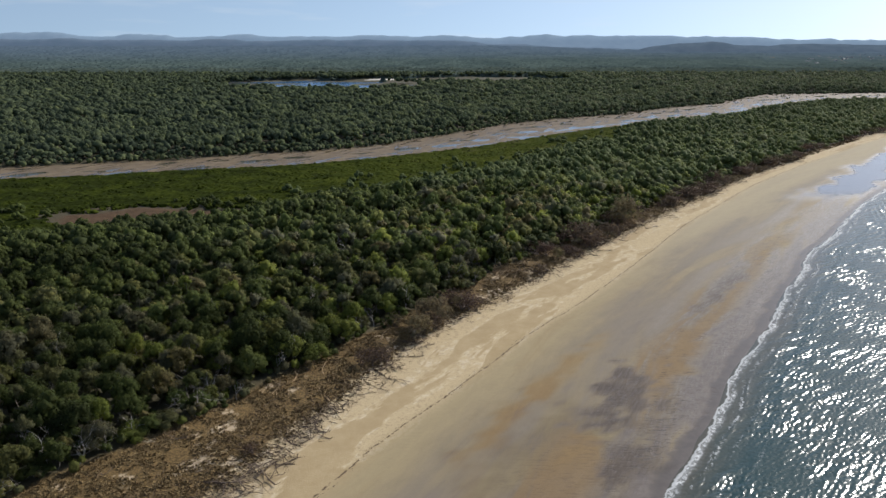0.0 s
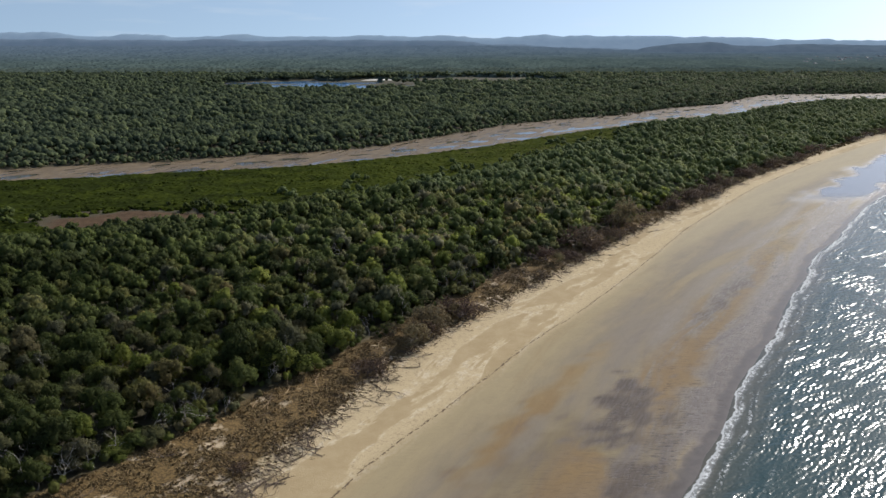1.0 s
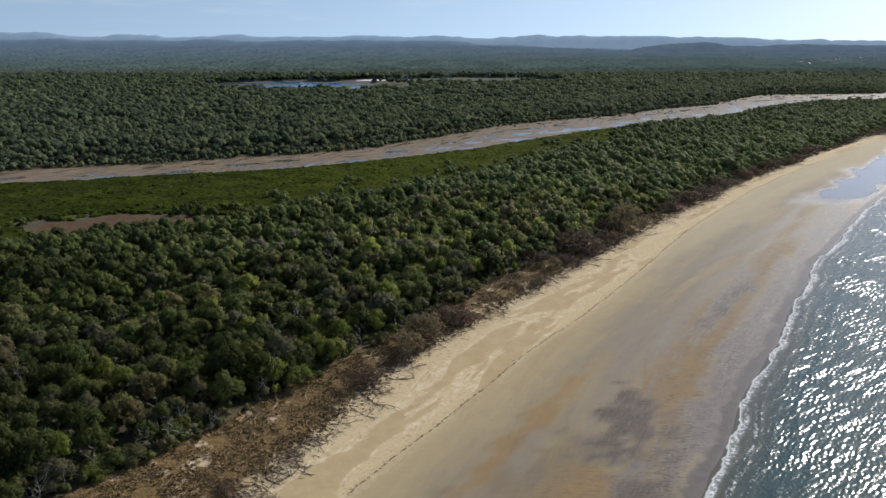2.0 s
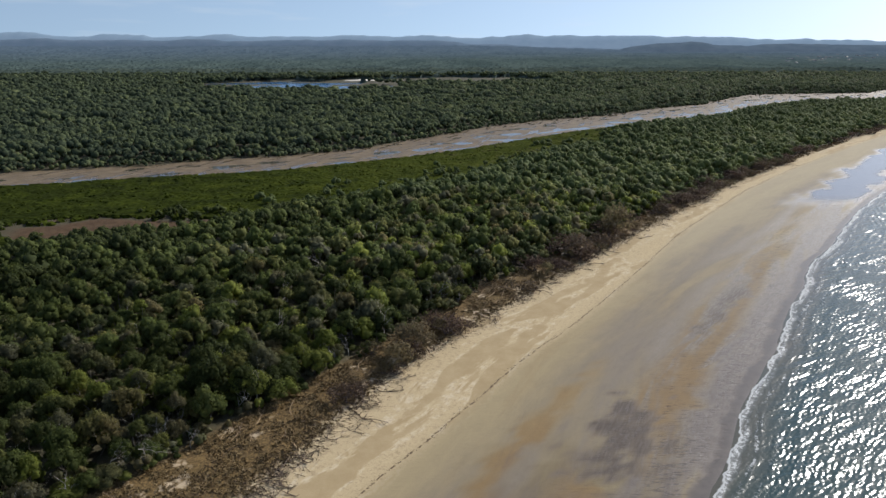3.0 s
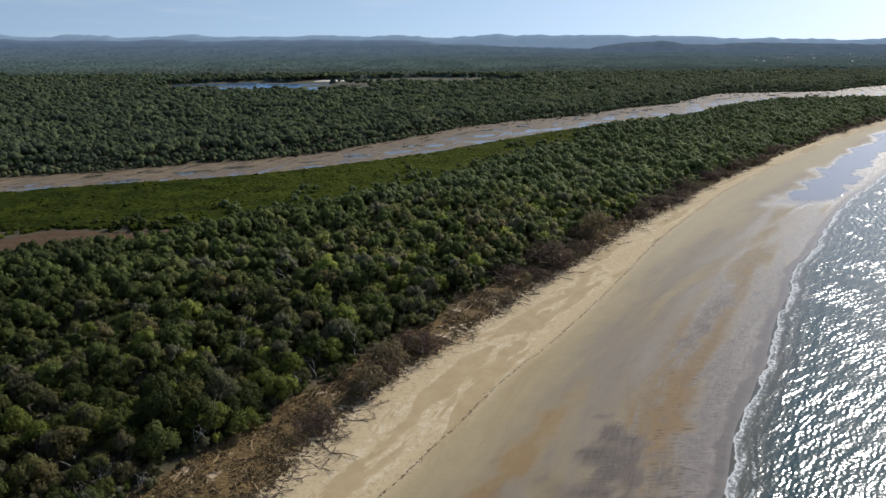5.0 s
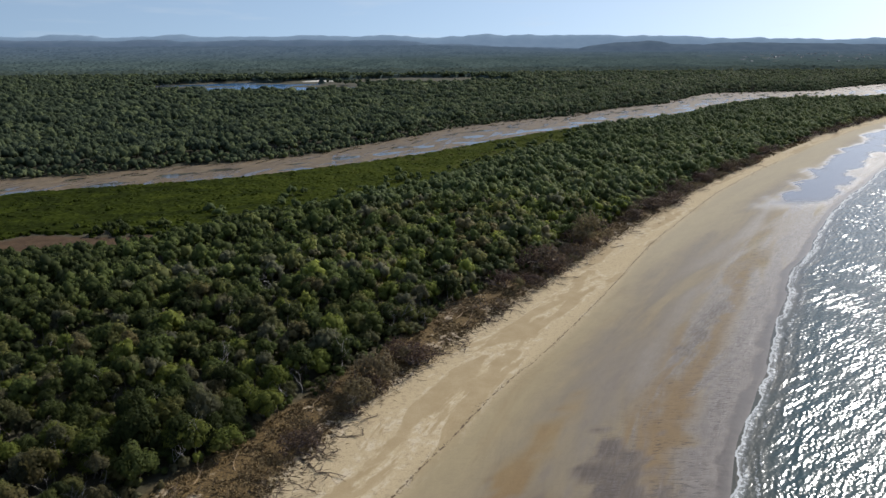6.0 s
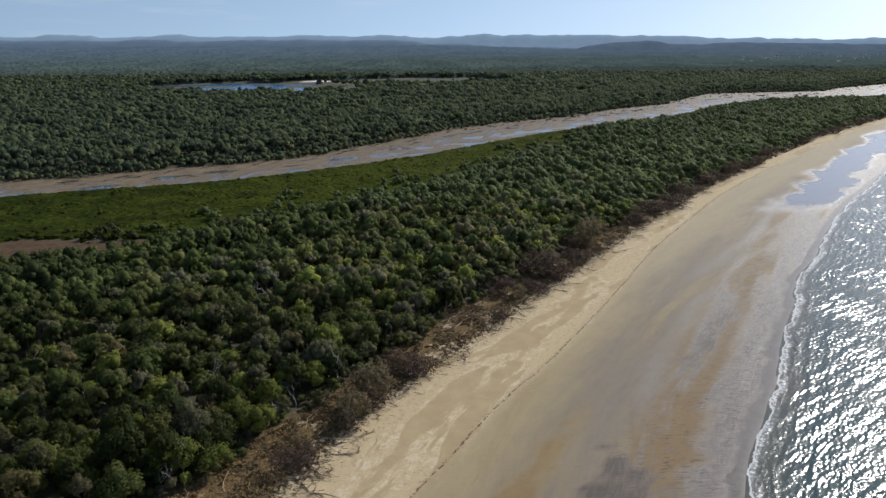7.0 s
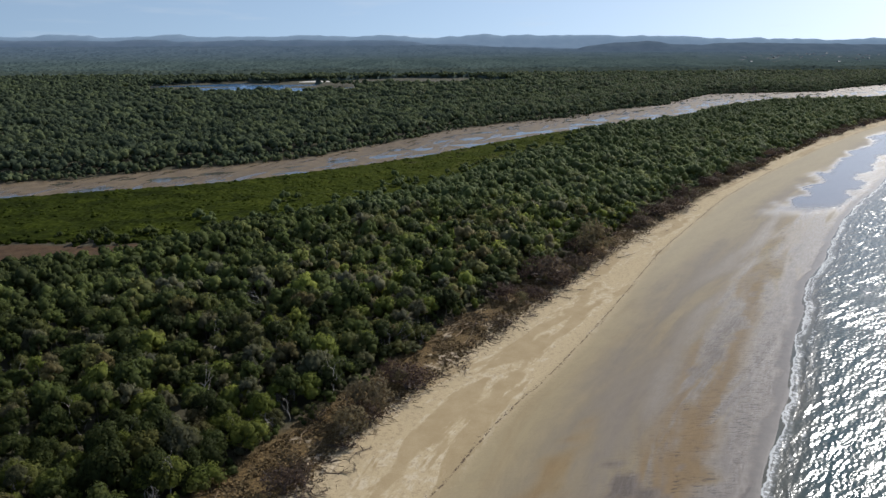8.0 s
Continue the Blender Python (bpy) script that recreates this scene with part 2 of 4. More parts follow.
    wr = k.math("ABSOLUTE", k.math("SUBTRACT", k.math("ADD", wrk, k.math("MULTIPLY", wob, 0.22)), k.math("MULTIPLY", wob2, -0.6)))
    sand = k.mix(k.math("MULTIPLY", k.ramp(wr, 0.4, 0.1), k.ramp(k.noise(p, 0.8, 3), 0.42, 0.55)), sand, (0.10, 0.065, 0.04))
    # litter and dry grass behind the sand, forest floor under the trees
    lit = k.mix(k.ramp(k.noise(p, 1.9, 4, 0.7), 0.40, 0.60), (0.070, 0.044, 0.018), (0.180, 0.118, 0.047))
    lit = k.mix(k.ramp(k.math("ADD", k.noise(p, 0.16, 4, 0.6), k.ramp(d, -9, -3, 0.0, 0.09)), 0.57, 0.66), lit, (0.42, 0.33, 0.22))
    col = k.mix(k.ramp(k.math("ADD", dw, k.math("MULTIPLY", wob2, 1.5)), -2.5, -5.5), sand, lit)
    floor = k.mix(fine, (0.048, 0.044, 0.027), (0.085, 0.075, 0.044))
    col = k.mix(k.attr("wooded"), col, floor)
    clay = k.mix(k.ramp(k.noise(p, 0.25, 5, 0.65), 0.3, 0.7), (0.052, 0.029, 0.013), (0.090, 0.053, 0.026))
    col = k.mix(k.ramp(bare, 0.35, 0.6), col, clay)
    # river mud with thin water films
    mud = k.mix(k.ramp(k.noise(p, 0.12, 5, 0.6), 0.35, 0.65), (0.124, 0.088, 0.050), (0.185, 0.137, 0.080))
    inriver = k.ramp(rv, -1.0, 1.0)
    run = k.scaled(k.scaled(p, (1, 1, 1), (0, 0, 0), radians(-62)), (0.030, 0.16, 1))
    rill = k.noise(run, 1.0, 5, 0.6, 0.5)
    mud = k.mix(k.ramp(rill, 0.42, 0.60, 0.0, 0.6), mud, (0.100, 0.076, 0.054))
    slick = k.math("MULTIPLY", inriver, k.ramp(rill, 0.545, 0.60))
    col = k.mix(inriver, col, mud)
    rough = k.ramp(wet_mask, 0.0, 1.0, 0.85, k.ramp(ripple, 0.35, 0.65, 0.36, 0.6))
    rough = k.mix(wash, rough, (0.34, 0.34, 0.34))
    rough = k.mix(below, (0.95, 0.95, 0.95), rough)
    rough = k.mix(inriver, rough, (0.6, 0.6, 0.6))
    rough = k.mix(slick, rough, (0.13, 0.13, 0.13))
    relief = k.math("ADD", k.math("MULTIPLY", fine, k.ramp(below, 0.0, 1.0, 0.4, 0.08)), k.math("SUBTRACT", drift, k.math("MULTIPLY", k.math("MULTIPLY", band, marks), 0.25)))
    rough = k.mix(pool, rough, (0.12, 0.12, 0.12))
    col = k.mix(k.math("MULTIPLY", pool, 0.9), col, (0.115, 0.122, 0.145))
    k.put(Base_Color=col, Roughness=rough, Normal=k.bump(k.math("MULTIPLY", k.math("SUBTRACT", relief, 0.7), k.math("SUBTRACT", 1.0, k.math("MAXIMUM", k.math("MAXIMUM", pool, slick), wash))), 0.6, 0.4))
    k.l.new(k.math("ADD", 0.2, k.math("ADD", k.math("MULTIPLY", pool, 0.35), k.math("MULTIPLY", k.math("MULTIPLY", far, wet_mask), 0.05))), k.bsdf.inputs["Specular IOR Level"])
    return k.mat


def sea_material():
    k = Nodes("sea water")
    p = k.place()
    e, shore = k.attr("edge"), k.uv("shore")
    along = k.scaled(k.scaled(p, (1, 1, 1), (0, 0, 0), radians(54)), (1.0, 0.6, 1))
    chop = k.noise(along, 1.5, 1, 0.5, 0.2)
    small = k.noise(along, 6.5, 2, 0.6, 0.2)
    deep = k.mix(k.ramp(e, 0, 14), (0.085, 0.078, 0.060), (0.022, 0.050, 0.052))
    deep = k.mix(k.ramp(k.noise(k.scaled(shore, (0.06, 0.02, 1)), 1.0, 4, 0.6), 0.4, 0.7, 0.0, 0.6), deep, (0.040, 0.062, 0.056))
    wob = k.math("MULTIPLY", k.math("SUBTRACT", k.noise(k.scaled(shore, (0.10, 0.10, 1)), 1.0, 4, 0.6), 0.5), 7.0)
    ew = k.math("ADD", e, wob)
    lace = k.ramp(k.noise(p, 0.9, 5, 0.7, 0.6), 0.48, 0.60)
    torn = k.noise(k.scaled(shore, (0.5, 0.07, 1), (2, 5, 0)), 1.0, 4, 0.6, 0.5)
    front = k.math("MULTIPLY", k.ramp(ew, 0.1, 0.7), k.ramp(ew, 3.2, 1.0))
    front = k.math("MULTIPLY", k.math("MULTIPLY", front, k.math("ADD", k.math("MULTIPLY", lace, 0.65), 0.22)), k.ramp(torn, 0.36, 0.60, 0.3, 1.2))
    thin = k.math("MULTIPLY", k.ramp(k.math("ABSOLUTE", k.math("SUBTRACT", ew, 0.1)), 0.45, 0.12), 0.6)
    foam = k.math("ADD", front, thin)
    # broken foam lines on the swells further out
    for at, wide, much in ((5.2, 1.3, 0.75), (9.5, 1.0, 0.45), (15.0, 0.9, 0.22)):
        line = k.ramp(k.math("ABSOLUTE", k.math("SUBTRACT", ew, at)), wide, wide * 0.25)
        foam = k.math("ADD", foam, k.math("MULTIPLY", k.math("MULTIPLY", line, lace), k.ramp(torn, 0.46, 0.62, 0.0, much)))
    foam = k.math("MINIMUM", foam, 1.0)
    col = k.mix(foam, deep, (0.62, 0.63, 0.63))
    h = k.math("ADD", k.math("MULTIPLY", chop, 1.0), k.math("MULTIPLY", small, 0.05))
    k.put(Base_Color=col, Roughness=k.ramp(foam, 0, 1, 0.19, 0.7), Normal=k.bump(h, 1.0, 0.08))
    k.bsdf.inputs["IOR"].default_value = 1.33
    return k.mat


def still_water(name, colour, rough=0.05, relief=0.02):
    k = Nodes(name)
    n = k.noise(k.place(), 0.8, 4, 0.6)
    k.put(Base_Color=k.mix(n, colour, tuple(c * 1.4 for c in colour)), Roughness=rough, Normal=k.bump(n, 0.3, relief))
    k.bsdf.inputs["IOR"].default_value = 1.33
    return k.mat


# distance haze is put into the hills' blue colour and glow
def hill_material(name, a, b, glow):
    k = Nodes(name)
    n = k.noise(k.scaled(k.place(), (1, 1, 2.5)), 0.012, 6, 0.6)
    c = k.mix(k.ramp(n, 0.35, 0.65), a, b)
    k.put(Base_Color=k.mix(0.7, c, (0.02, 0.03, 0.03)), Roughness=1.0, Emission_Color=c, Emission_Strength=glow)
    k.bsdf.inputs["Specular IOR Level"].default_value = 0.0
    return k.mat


M_GROUND, M_SEA = ground_material(), sea_material()
M_RIVER = still_water("river water", (0.06, 0.055, 0.045), 0.06, 0.1)
M_POND = still_water("pond water", (0.022, 0.085, 0.185), 0.16, 0.6)
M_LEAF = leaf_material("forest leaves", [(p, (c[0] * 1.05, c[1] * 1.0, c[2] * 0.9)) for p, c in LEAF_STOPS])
# these two lighten the leaves farther off, haze put into the colour
M_LEAF_HAZE = leaf_material("forest leaves paled for haze", [(p, (c[0] * 1.46, c[1] * 1.38, c[2] * 1.28)) for p, c in LEAF_STOPS], low=0.82, high=1.22)
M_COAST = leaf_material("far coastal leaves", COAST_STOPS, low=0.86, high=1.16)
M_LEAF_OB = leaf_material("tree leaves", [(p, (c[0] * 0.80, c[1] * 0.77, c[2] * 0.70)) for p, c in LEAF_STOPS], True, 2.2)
M_MANGROVE = leaf_material("mangrove leaves", MANGROVE_STOPS, fine=0.9, gloss=0.02, low=0.82, high=1.2)
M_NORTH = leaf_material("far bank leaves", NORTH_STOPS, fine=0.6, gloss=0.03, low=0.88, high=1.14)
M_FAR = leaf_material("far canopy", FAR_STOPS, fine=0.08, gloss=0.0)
M_BARK = wood_material("bark", (0.10, 0.085, 0.065), (0.22, 0.19, 0.15))
M_PALE = wood_material("bleached wood", (0.20, 0.18, 0.155), (0.36, 0.33, 0.29))
M_DRIFT = wood_material("driftwood", (0.058, 0.038, 0.025), (0.140, 0.096, 0.062))
M_LOG = wood_material("stripped log", (0.20, 0.128, 0.062), (0.36, 0.25, 0.135))
M_TWIG = wood_material("dry twigs", (0.075, 0.052, 0.042), (0.145, 0.105, 0.082))
M_GRASS = wood_material("dry grass", (0.105, 0.067, 0.025), (0.235, 0.158, 0.062))
M_TWIGLEAF = leaf_material("withered leaves", [(0.0, (0.080, 0.052, 0.044)), (0.6, (0.105, 0.074, 0.054)), (1.0, (0.10, 0.090, 0.046))], True)
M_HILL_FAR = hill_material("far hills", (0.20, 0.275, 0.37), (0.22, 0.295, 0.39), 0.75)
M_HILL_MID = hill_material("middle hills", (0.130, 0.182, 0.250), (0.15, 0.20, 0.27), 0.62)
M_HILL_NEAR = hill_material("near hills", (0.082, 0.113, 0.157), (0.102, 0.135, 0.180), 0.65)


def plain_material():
    """The far plain: darker near woods; haze is put into its colour and glow, paler with distance."""
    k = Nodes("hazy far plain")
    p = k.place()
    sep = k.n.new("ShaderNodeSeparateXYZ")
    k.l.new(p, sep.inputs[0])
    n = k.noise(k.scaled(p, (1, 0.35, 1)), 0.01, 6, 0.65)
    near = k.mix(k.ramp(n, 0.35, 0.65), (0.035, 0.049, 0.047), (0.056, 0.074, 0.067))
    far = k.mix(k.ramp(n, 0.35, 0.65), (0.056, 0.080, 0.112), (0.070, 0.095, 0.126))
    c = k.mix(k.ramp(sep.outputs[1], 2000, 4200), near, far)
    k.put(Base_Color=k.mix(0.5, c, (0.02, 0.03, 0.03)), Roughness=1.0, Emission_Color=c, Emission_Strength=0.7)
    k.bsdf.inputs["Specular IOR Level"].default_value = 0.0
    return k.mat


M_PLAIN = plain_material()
M_SANDPIT = wood_material("pale sand bank", (0.50, 0.46, 0.38), (0.62, 0.58, 0.50))
M_HOUSE = wood_material("house wall paint", (0.28, 0.28, 0.28), (0.40, 0.40, 0.40))
M_ROOF = wood_material("house roof metal", (0.12, 0.125, 0.13), (0.22, 0.23, 0.24), 0.8)


# ---- the plan: coast, river, edges ----
def curve(ts, vs):
    def at(t):
        return np.interp(t, ts, vs)
    return at


def smoothed(ts, vs, width):
    """Piecewise curve, rounded by averaging over a window."""
    base = curve(ts, vs)

    def at(t):
        t = np.asarray(t, float)
        return sum(base(t + width * w) for w in (-1, -0.66, -0.33, 0, 0.33, 0.66, 1)) / 7
    return at


x_sand = smoothed([-3000, 60, 122, 146, 169, 200, 237, 280, 332, 430, 497, 597, 690, 780, 1000, 1300, 2000, 5200],
                  [-1700, -85, -44, -32, -20, -5, 24, 57, 98, 178, 240, 340, 438, 545, 830, 1250, 2300, 7200], 12)
x_water0 = smoothed([-3000, 60, 124, 154, 182, 206, 230, 263, 300, 349, 383, 434, 477, 560, 680, 800, 1000, 1300, 2000, 5200],
                   [-1620, 5, 47, 69, 85, 101, 119, 140, 167, 207, 236, 282, 325, 405, 520, 640, 880, 1290, 2330, 7220], 10)


def x_water(y):
    """The edge of the sea, with shallow lobes left by the swash."""
    y = np.asarray(y, float)
    return x_water0(y) + (1.3 * np.sin(y / 13 + 2 * np.sin(y / 41)) + 0.35 * np.sin(y / 4.1 + 1.5 * np.sin(y / 11))) * step(900 - y, 0, 400)


d_front = smoothed([-3000, 60, 124, 150, 170, 190, 211, 250, 300, 380, 450, 600, 1000, 5200],
                   [-45, -45, -40, -30, -25, -21, -18, -21, -20, -16, -14, -10, -8, -8], 8)
d_wrack = smoothed([-3000, 137, 191, 225, 270, 336, 435, 600, 5200], [15, 19, 29, 30, 27, 18.5, 14, 12, 10], 10)
y_north = smoothed([-6000, -500, -319, -247, -208, -153, -113, -51, -18, 12, 26, 72, 141, 215, 315, 360, 432, 500, 520, 573, 676, 741, 796, 961, 1500, 7000],
                   [300, 450, 500, 526, 531, 566, 574, 614, 655, 685, 708, 765, 820, 864, 955, 988, 1059, 1142, 1165, 1179, 1190, 1199, 1254, 1354, 1650, 5000], 8)
y_south = smoothed([-6000, -500, -290, -240, -190, -143, -108, -70, -37, 3, 32, 73, 118, 184, 262, 349, 421, 481, 539, 651, 770, 960, 1500, 7000],
                   [270, 400, 454, 464, 483, 496, 506, 525, 548, 575, 598, 640, 684, 740, 791, 852, 938, 987, 1023, 1051, 1091, 1200, 1500, 4800], 8)
y_scrub0 = smoothed([-6000, -600, -300, -191, -167, -105, -72, -22, 30, 61, 100, 146, 200, 7000],
                    [200, 250, 280, 300, 333, 350, 389, 421, 478, 512, 575, 614, 735, 7000], 10)


def y_scrub(x):
    return np.minimum(y_scrub0(x), y_south(x) - 14)


def wave_noise(x, y, scale, seed, octaves=3):
    """Cheap smooth noise about -1..1 on arrays."""
    r = np.random.RandomState(seed)
    v, a, tot = np.zeros_like(np.asarray(x, float)), 1.0, 0.0
    for o in range(octaves):
        for _ in range(4):
            an, ph = r.uniform(0, 2 * np.pi), r.uniform(0, 6.3)
            f = 2 * np.pi / scale * r.uniform(0.7, 1.4) * 2 ** o
            v = v + a * np.sin(f * (np.cos(an) * x + np.sin(an) * y) + ph + 1.3 * np.sin(f * 0.6 * (np.sin(an) * x - np.cos(an) * y) + ph * 2))
        tot += a * 2
        a *= 0.55
    return v / tot


def step(v, lo, hi):
    t = np.clip((v - lo) / (hi - lo), 0, 1)
    return t * t * (3 - 2 * t)


def river_in(x, y):
    """Metres inside the river's banks (negative on land)."""
    return np.minimum(y - y_south(x), y_north(x) - y) * 0.8


def bare_at(x, y):
    """Bare clay in the scrub: a long clearing and a small one."""
    w = wave_noise(x, y, 30, 5) * 0.35
    a = 1.25 - np.hypot((x + 156) / 57, (y - 355 - 0.1 * (x + 150)) / 26) + w * 0.6
    b = 1.2 - np.hypot((x + 2) / 9, (y - 446) / 6) + w * 0.5
    return np.clip(np.maximum(a, b), 0, 1)


def pond_in(x, y):
    w = wave_noise(x, y, 120, 8) * 0.18
    return 1 - np.hypot((x + 262 + 0.35 * (y - 1450)) / 175, (y - 1395) / 165) + w


def rise(x, y):
    """Low rises of the far plain."""
    z = 34 * step(y, 2600, 4800) * step(0.34 - x / np.maximum(y, 1), 0, 0.3)
    z = z + 9 * np.exp(-((x - 1250) / 750) ** 2 - ((y - 3300) / 500) ** 2)
    z = z + 9 * np.exp(-((x - 300) / 900) ** 2 - ((y - 2500) / 420) ** 2)
    return z


def lowland(x, y):
    """A treeless wet flat beside the far pond (below 1 inside it)."""
    return np.hypot((x - 80) / 190, (y - 1525 - 20 * wave_noise(x, y, 150, 57)) / 140)


def town_open(x, y):
    """Where the far town stands among the trees."""
    return (x / y > 0.44) & (x / y < 0.95) & (y > 2250) & (y < 3500)


def land(x, y):
    """Height of the ground sheet."""
    x, y = np.asarray(x, float), np.asarray(y, float)
    d, e = x - x_sand(y), x - x_water(y)
    width = np.maximum(x_water(y) - x_sand(y), 8)
    beach = 1.5 * (1 - np.clip(d / width, 0, 1)) ** 1.3
    z = np.where(d > 0, np.where(e > 0, -0.03 * e - 0.7 * step(e, 0, 7), beach), 1.5)
    z = np.maximum(z, -3.0)
    z = z + 0.7 * step(-d, 0.5, 9) * (0.8 + 0.5 * wave_noise(x, y, 22, 3)) * (d < 0)
    z = z - 1.4 * step(y, y_scrub(x) - 40, y_scrub(x) + 30) * (d < 0) * step(y_north(x) + 60 - y, 0, 40)
    rv = river_in(x, y)
    bed = -0.135 + 0.34 * wave_noise(x * 0.8 + y * 0.5, y * 1.5 - x * 0.8, 55, 11, 3) + 0.16 * step(y, y_south(x), y_north(x)) 
    z = np.where(rv > -4, z * step(-rv, 0, 4) + bed * step(rv, -4, 1), z)
    z = z + rise(x, y) * (d < -30)
    pond = pond_in(x, y)
    z = np.where(pond > -0.15, z - 3.0 * step(pond, -0.12, 0.12), z)
    return z


# ---- mesh helpers ----
def mesh_from(name, verts, faces, mat, smooth=False, normals=None):
    """A mesh from arrays; faces: rows of 3 or 4 indices; normals: one for each vertex, or none."""
    verts, faces = np.asarray(verts, np.float32), np.asarray(faces, np.int32)
    me = bpy.data.meshes.new(name)
    n, w = faces.shape
    me.vertices.add(len(verts))
    me.vertices.foreach_set("co", verts.ravel())
    me.loops.add(n * w)
    me.loops.foreach_set("vertex_index", faces.ravel())
    me.polygons.add(n)
    me.polygons.foreach_set("loop_start", np.arange(0, n * w, w, dtype=np.int32))
    me.polygons.foreach_set("use_smooth", np.full(n, smooth))
    me.materials.append(mat)
    me.update(calc_edges=True)
    if normals is not None:
        me.attributes.new("custom_normal", "FLOAT_VECTOR", "POINT").data.foreach_set("vector", np.asarray(normals, np.float32).ravel())
        me.update()
    return me


def crown_mesh(name, shape, mat):
    v, f, n = shape
    return mesh_from(name, v, f, mat, True, n)


def store(me, name, values):
    a = me.attributes.new(name, "FLOAT", "POINT")
    a.data.foreach_set("value", np.asarray(values, np.float32).ravel())


def store_uv(me, name, u, v):
    layer = me.uv_layers.new(name=name)
    idx = np.empty(len(me.loops), np.int32)
    me.loops.foreach_get("vertex_index", idx)
    uv = np.stack([np.asarray(u).ravel()[idx], np.asarray(v).ravel()[idx]], 1).astype(np.float32)
    layer.data.foreach_set("uv", uv.ravel())


def grid_faces(rows, cols):
    i = np.arange(rows * cols).reshape(rows, cols)
    return np.stack([i[:-1, :-1], i[:-1, 1:], i[1:, 1:], i[1:, :-1]], -1).reshape(-1, 4)


def part(name, me, parent, label=""):
    ob = new(name, me)
    ob.parent = parent
    if label:
        tagged(ob, label)
    return ob


def spread(*stretches):
    """Ascending marks: (start, end, step) one after another."""
    out = []
    for a, b, s in stretches:
        out.extend(np.arange(a, b, s))
    return np.array(out + [stretches[-1][1]], float)


# ---- ground sheet ----
def ground_sheet():
    ys = spread((-1500, -200, 130), (-200, 90, 20), (90, 400, 2.5), (400, 1200, 5.5), (1200, 2000, 25), (2000, 4900, 100))
    ds = spread((-6500, -900, 200), (-900, -560, 20), (-560, -60, 5.5), (-60, 110, 2), (110, 300, 10), (300, 6500, 200))
    Y, D = np.meshgrid(ys, ds, indexing="ij")
    X = x_sand(Y) + D
    Z = land(X, Y)
    me = mesh_from("ground", np.stack([X, Y, Z], -1).reshape(-1, 3), grid_faces(*X.shape), M_GROUND, True)
    store_uv(me, "shore", D, Y)
    E = X - x_water(Y)
    store(me, "inland", D)
    store(me, "edge", E)
    store(me, "wrack", D - d_wrack(Y))
    store(me, "river", river_in(X, Y))
    store(me, "bare", bare_at(X, Y))
    w = wave_noise(X, Y, 18, 21)
    blob = 1.1 - np.hypot((X - 47 - 0.35 * (Y - 163)) / 14, (Y - 163) / 26) + 0.45 * w + 0.25 * wave_noise(X, Y, 7, 22)
    blob2 = 1.0 - np.hypot((X - 108 - 0.75 * (Y - 250)) / 9, (Y - 250) / 55) + 0.4 * w
    blob3 = 1.1 - np.hypot((X - 42 - 0.5 * (Y - 136)) / 9, (Y - 136) / 15) + 0.35 * w
    store(me, "dark", step(np.maximum(np.maximum(blob, blob2 * 0.8), blob3), 0.15, 0.75))
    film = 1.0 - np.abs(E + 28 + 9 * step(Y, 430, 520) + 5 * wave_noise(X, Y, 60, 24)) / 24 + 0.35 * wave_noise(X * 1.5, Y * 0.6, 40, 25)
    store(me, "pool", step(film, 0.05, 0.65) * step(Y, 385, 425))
    a = 1.1 - np.hypot((X - 26 - 0.66 * (Y - 167)) / 6.5, (Y - 167) / 44) + 0.35 * w
    b = 1.1 - np.hypot((X - 65 - 0.60 * (Y - 183)) / 8.5, (Y - 183) / 42) + 0.35 * w
    c = 1.1 - np.hypot((E + 20) / 4.5, (Y - 285) / 26) + 0.4 * w
    s = 1.15 - np.hypot((X - 25 - 0.6 * (Y - 140)) / 26, (Y - 140) / 36) + 0.3 * w
    store(me, "silty", step(s, 0.1, 0.9))
    store(me, "ochre", step(np.maximum(np.maximum(a, b), c), 0.1, 0.8))
    store(me, "wooded", step(-(D - d_front(Y)), -2, 4))
    return tagged(new("ground", me), "sandy beach, litter strip, forest floor and river mud", "ground", kind="structure")


ground_sheet()


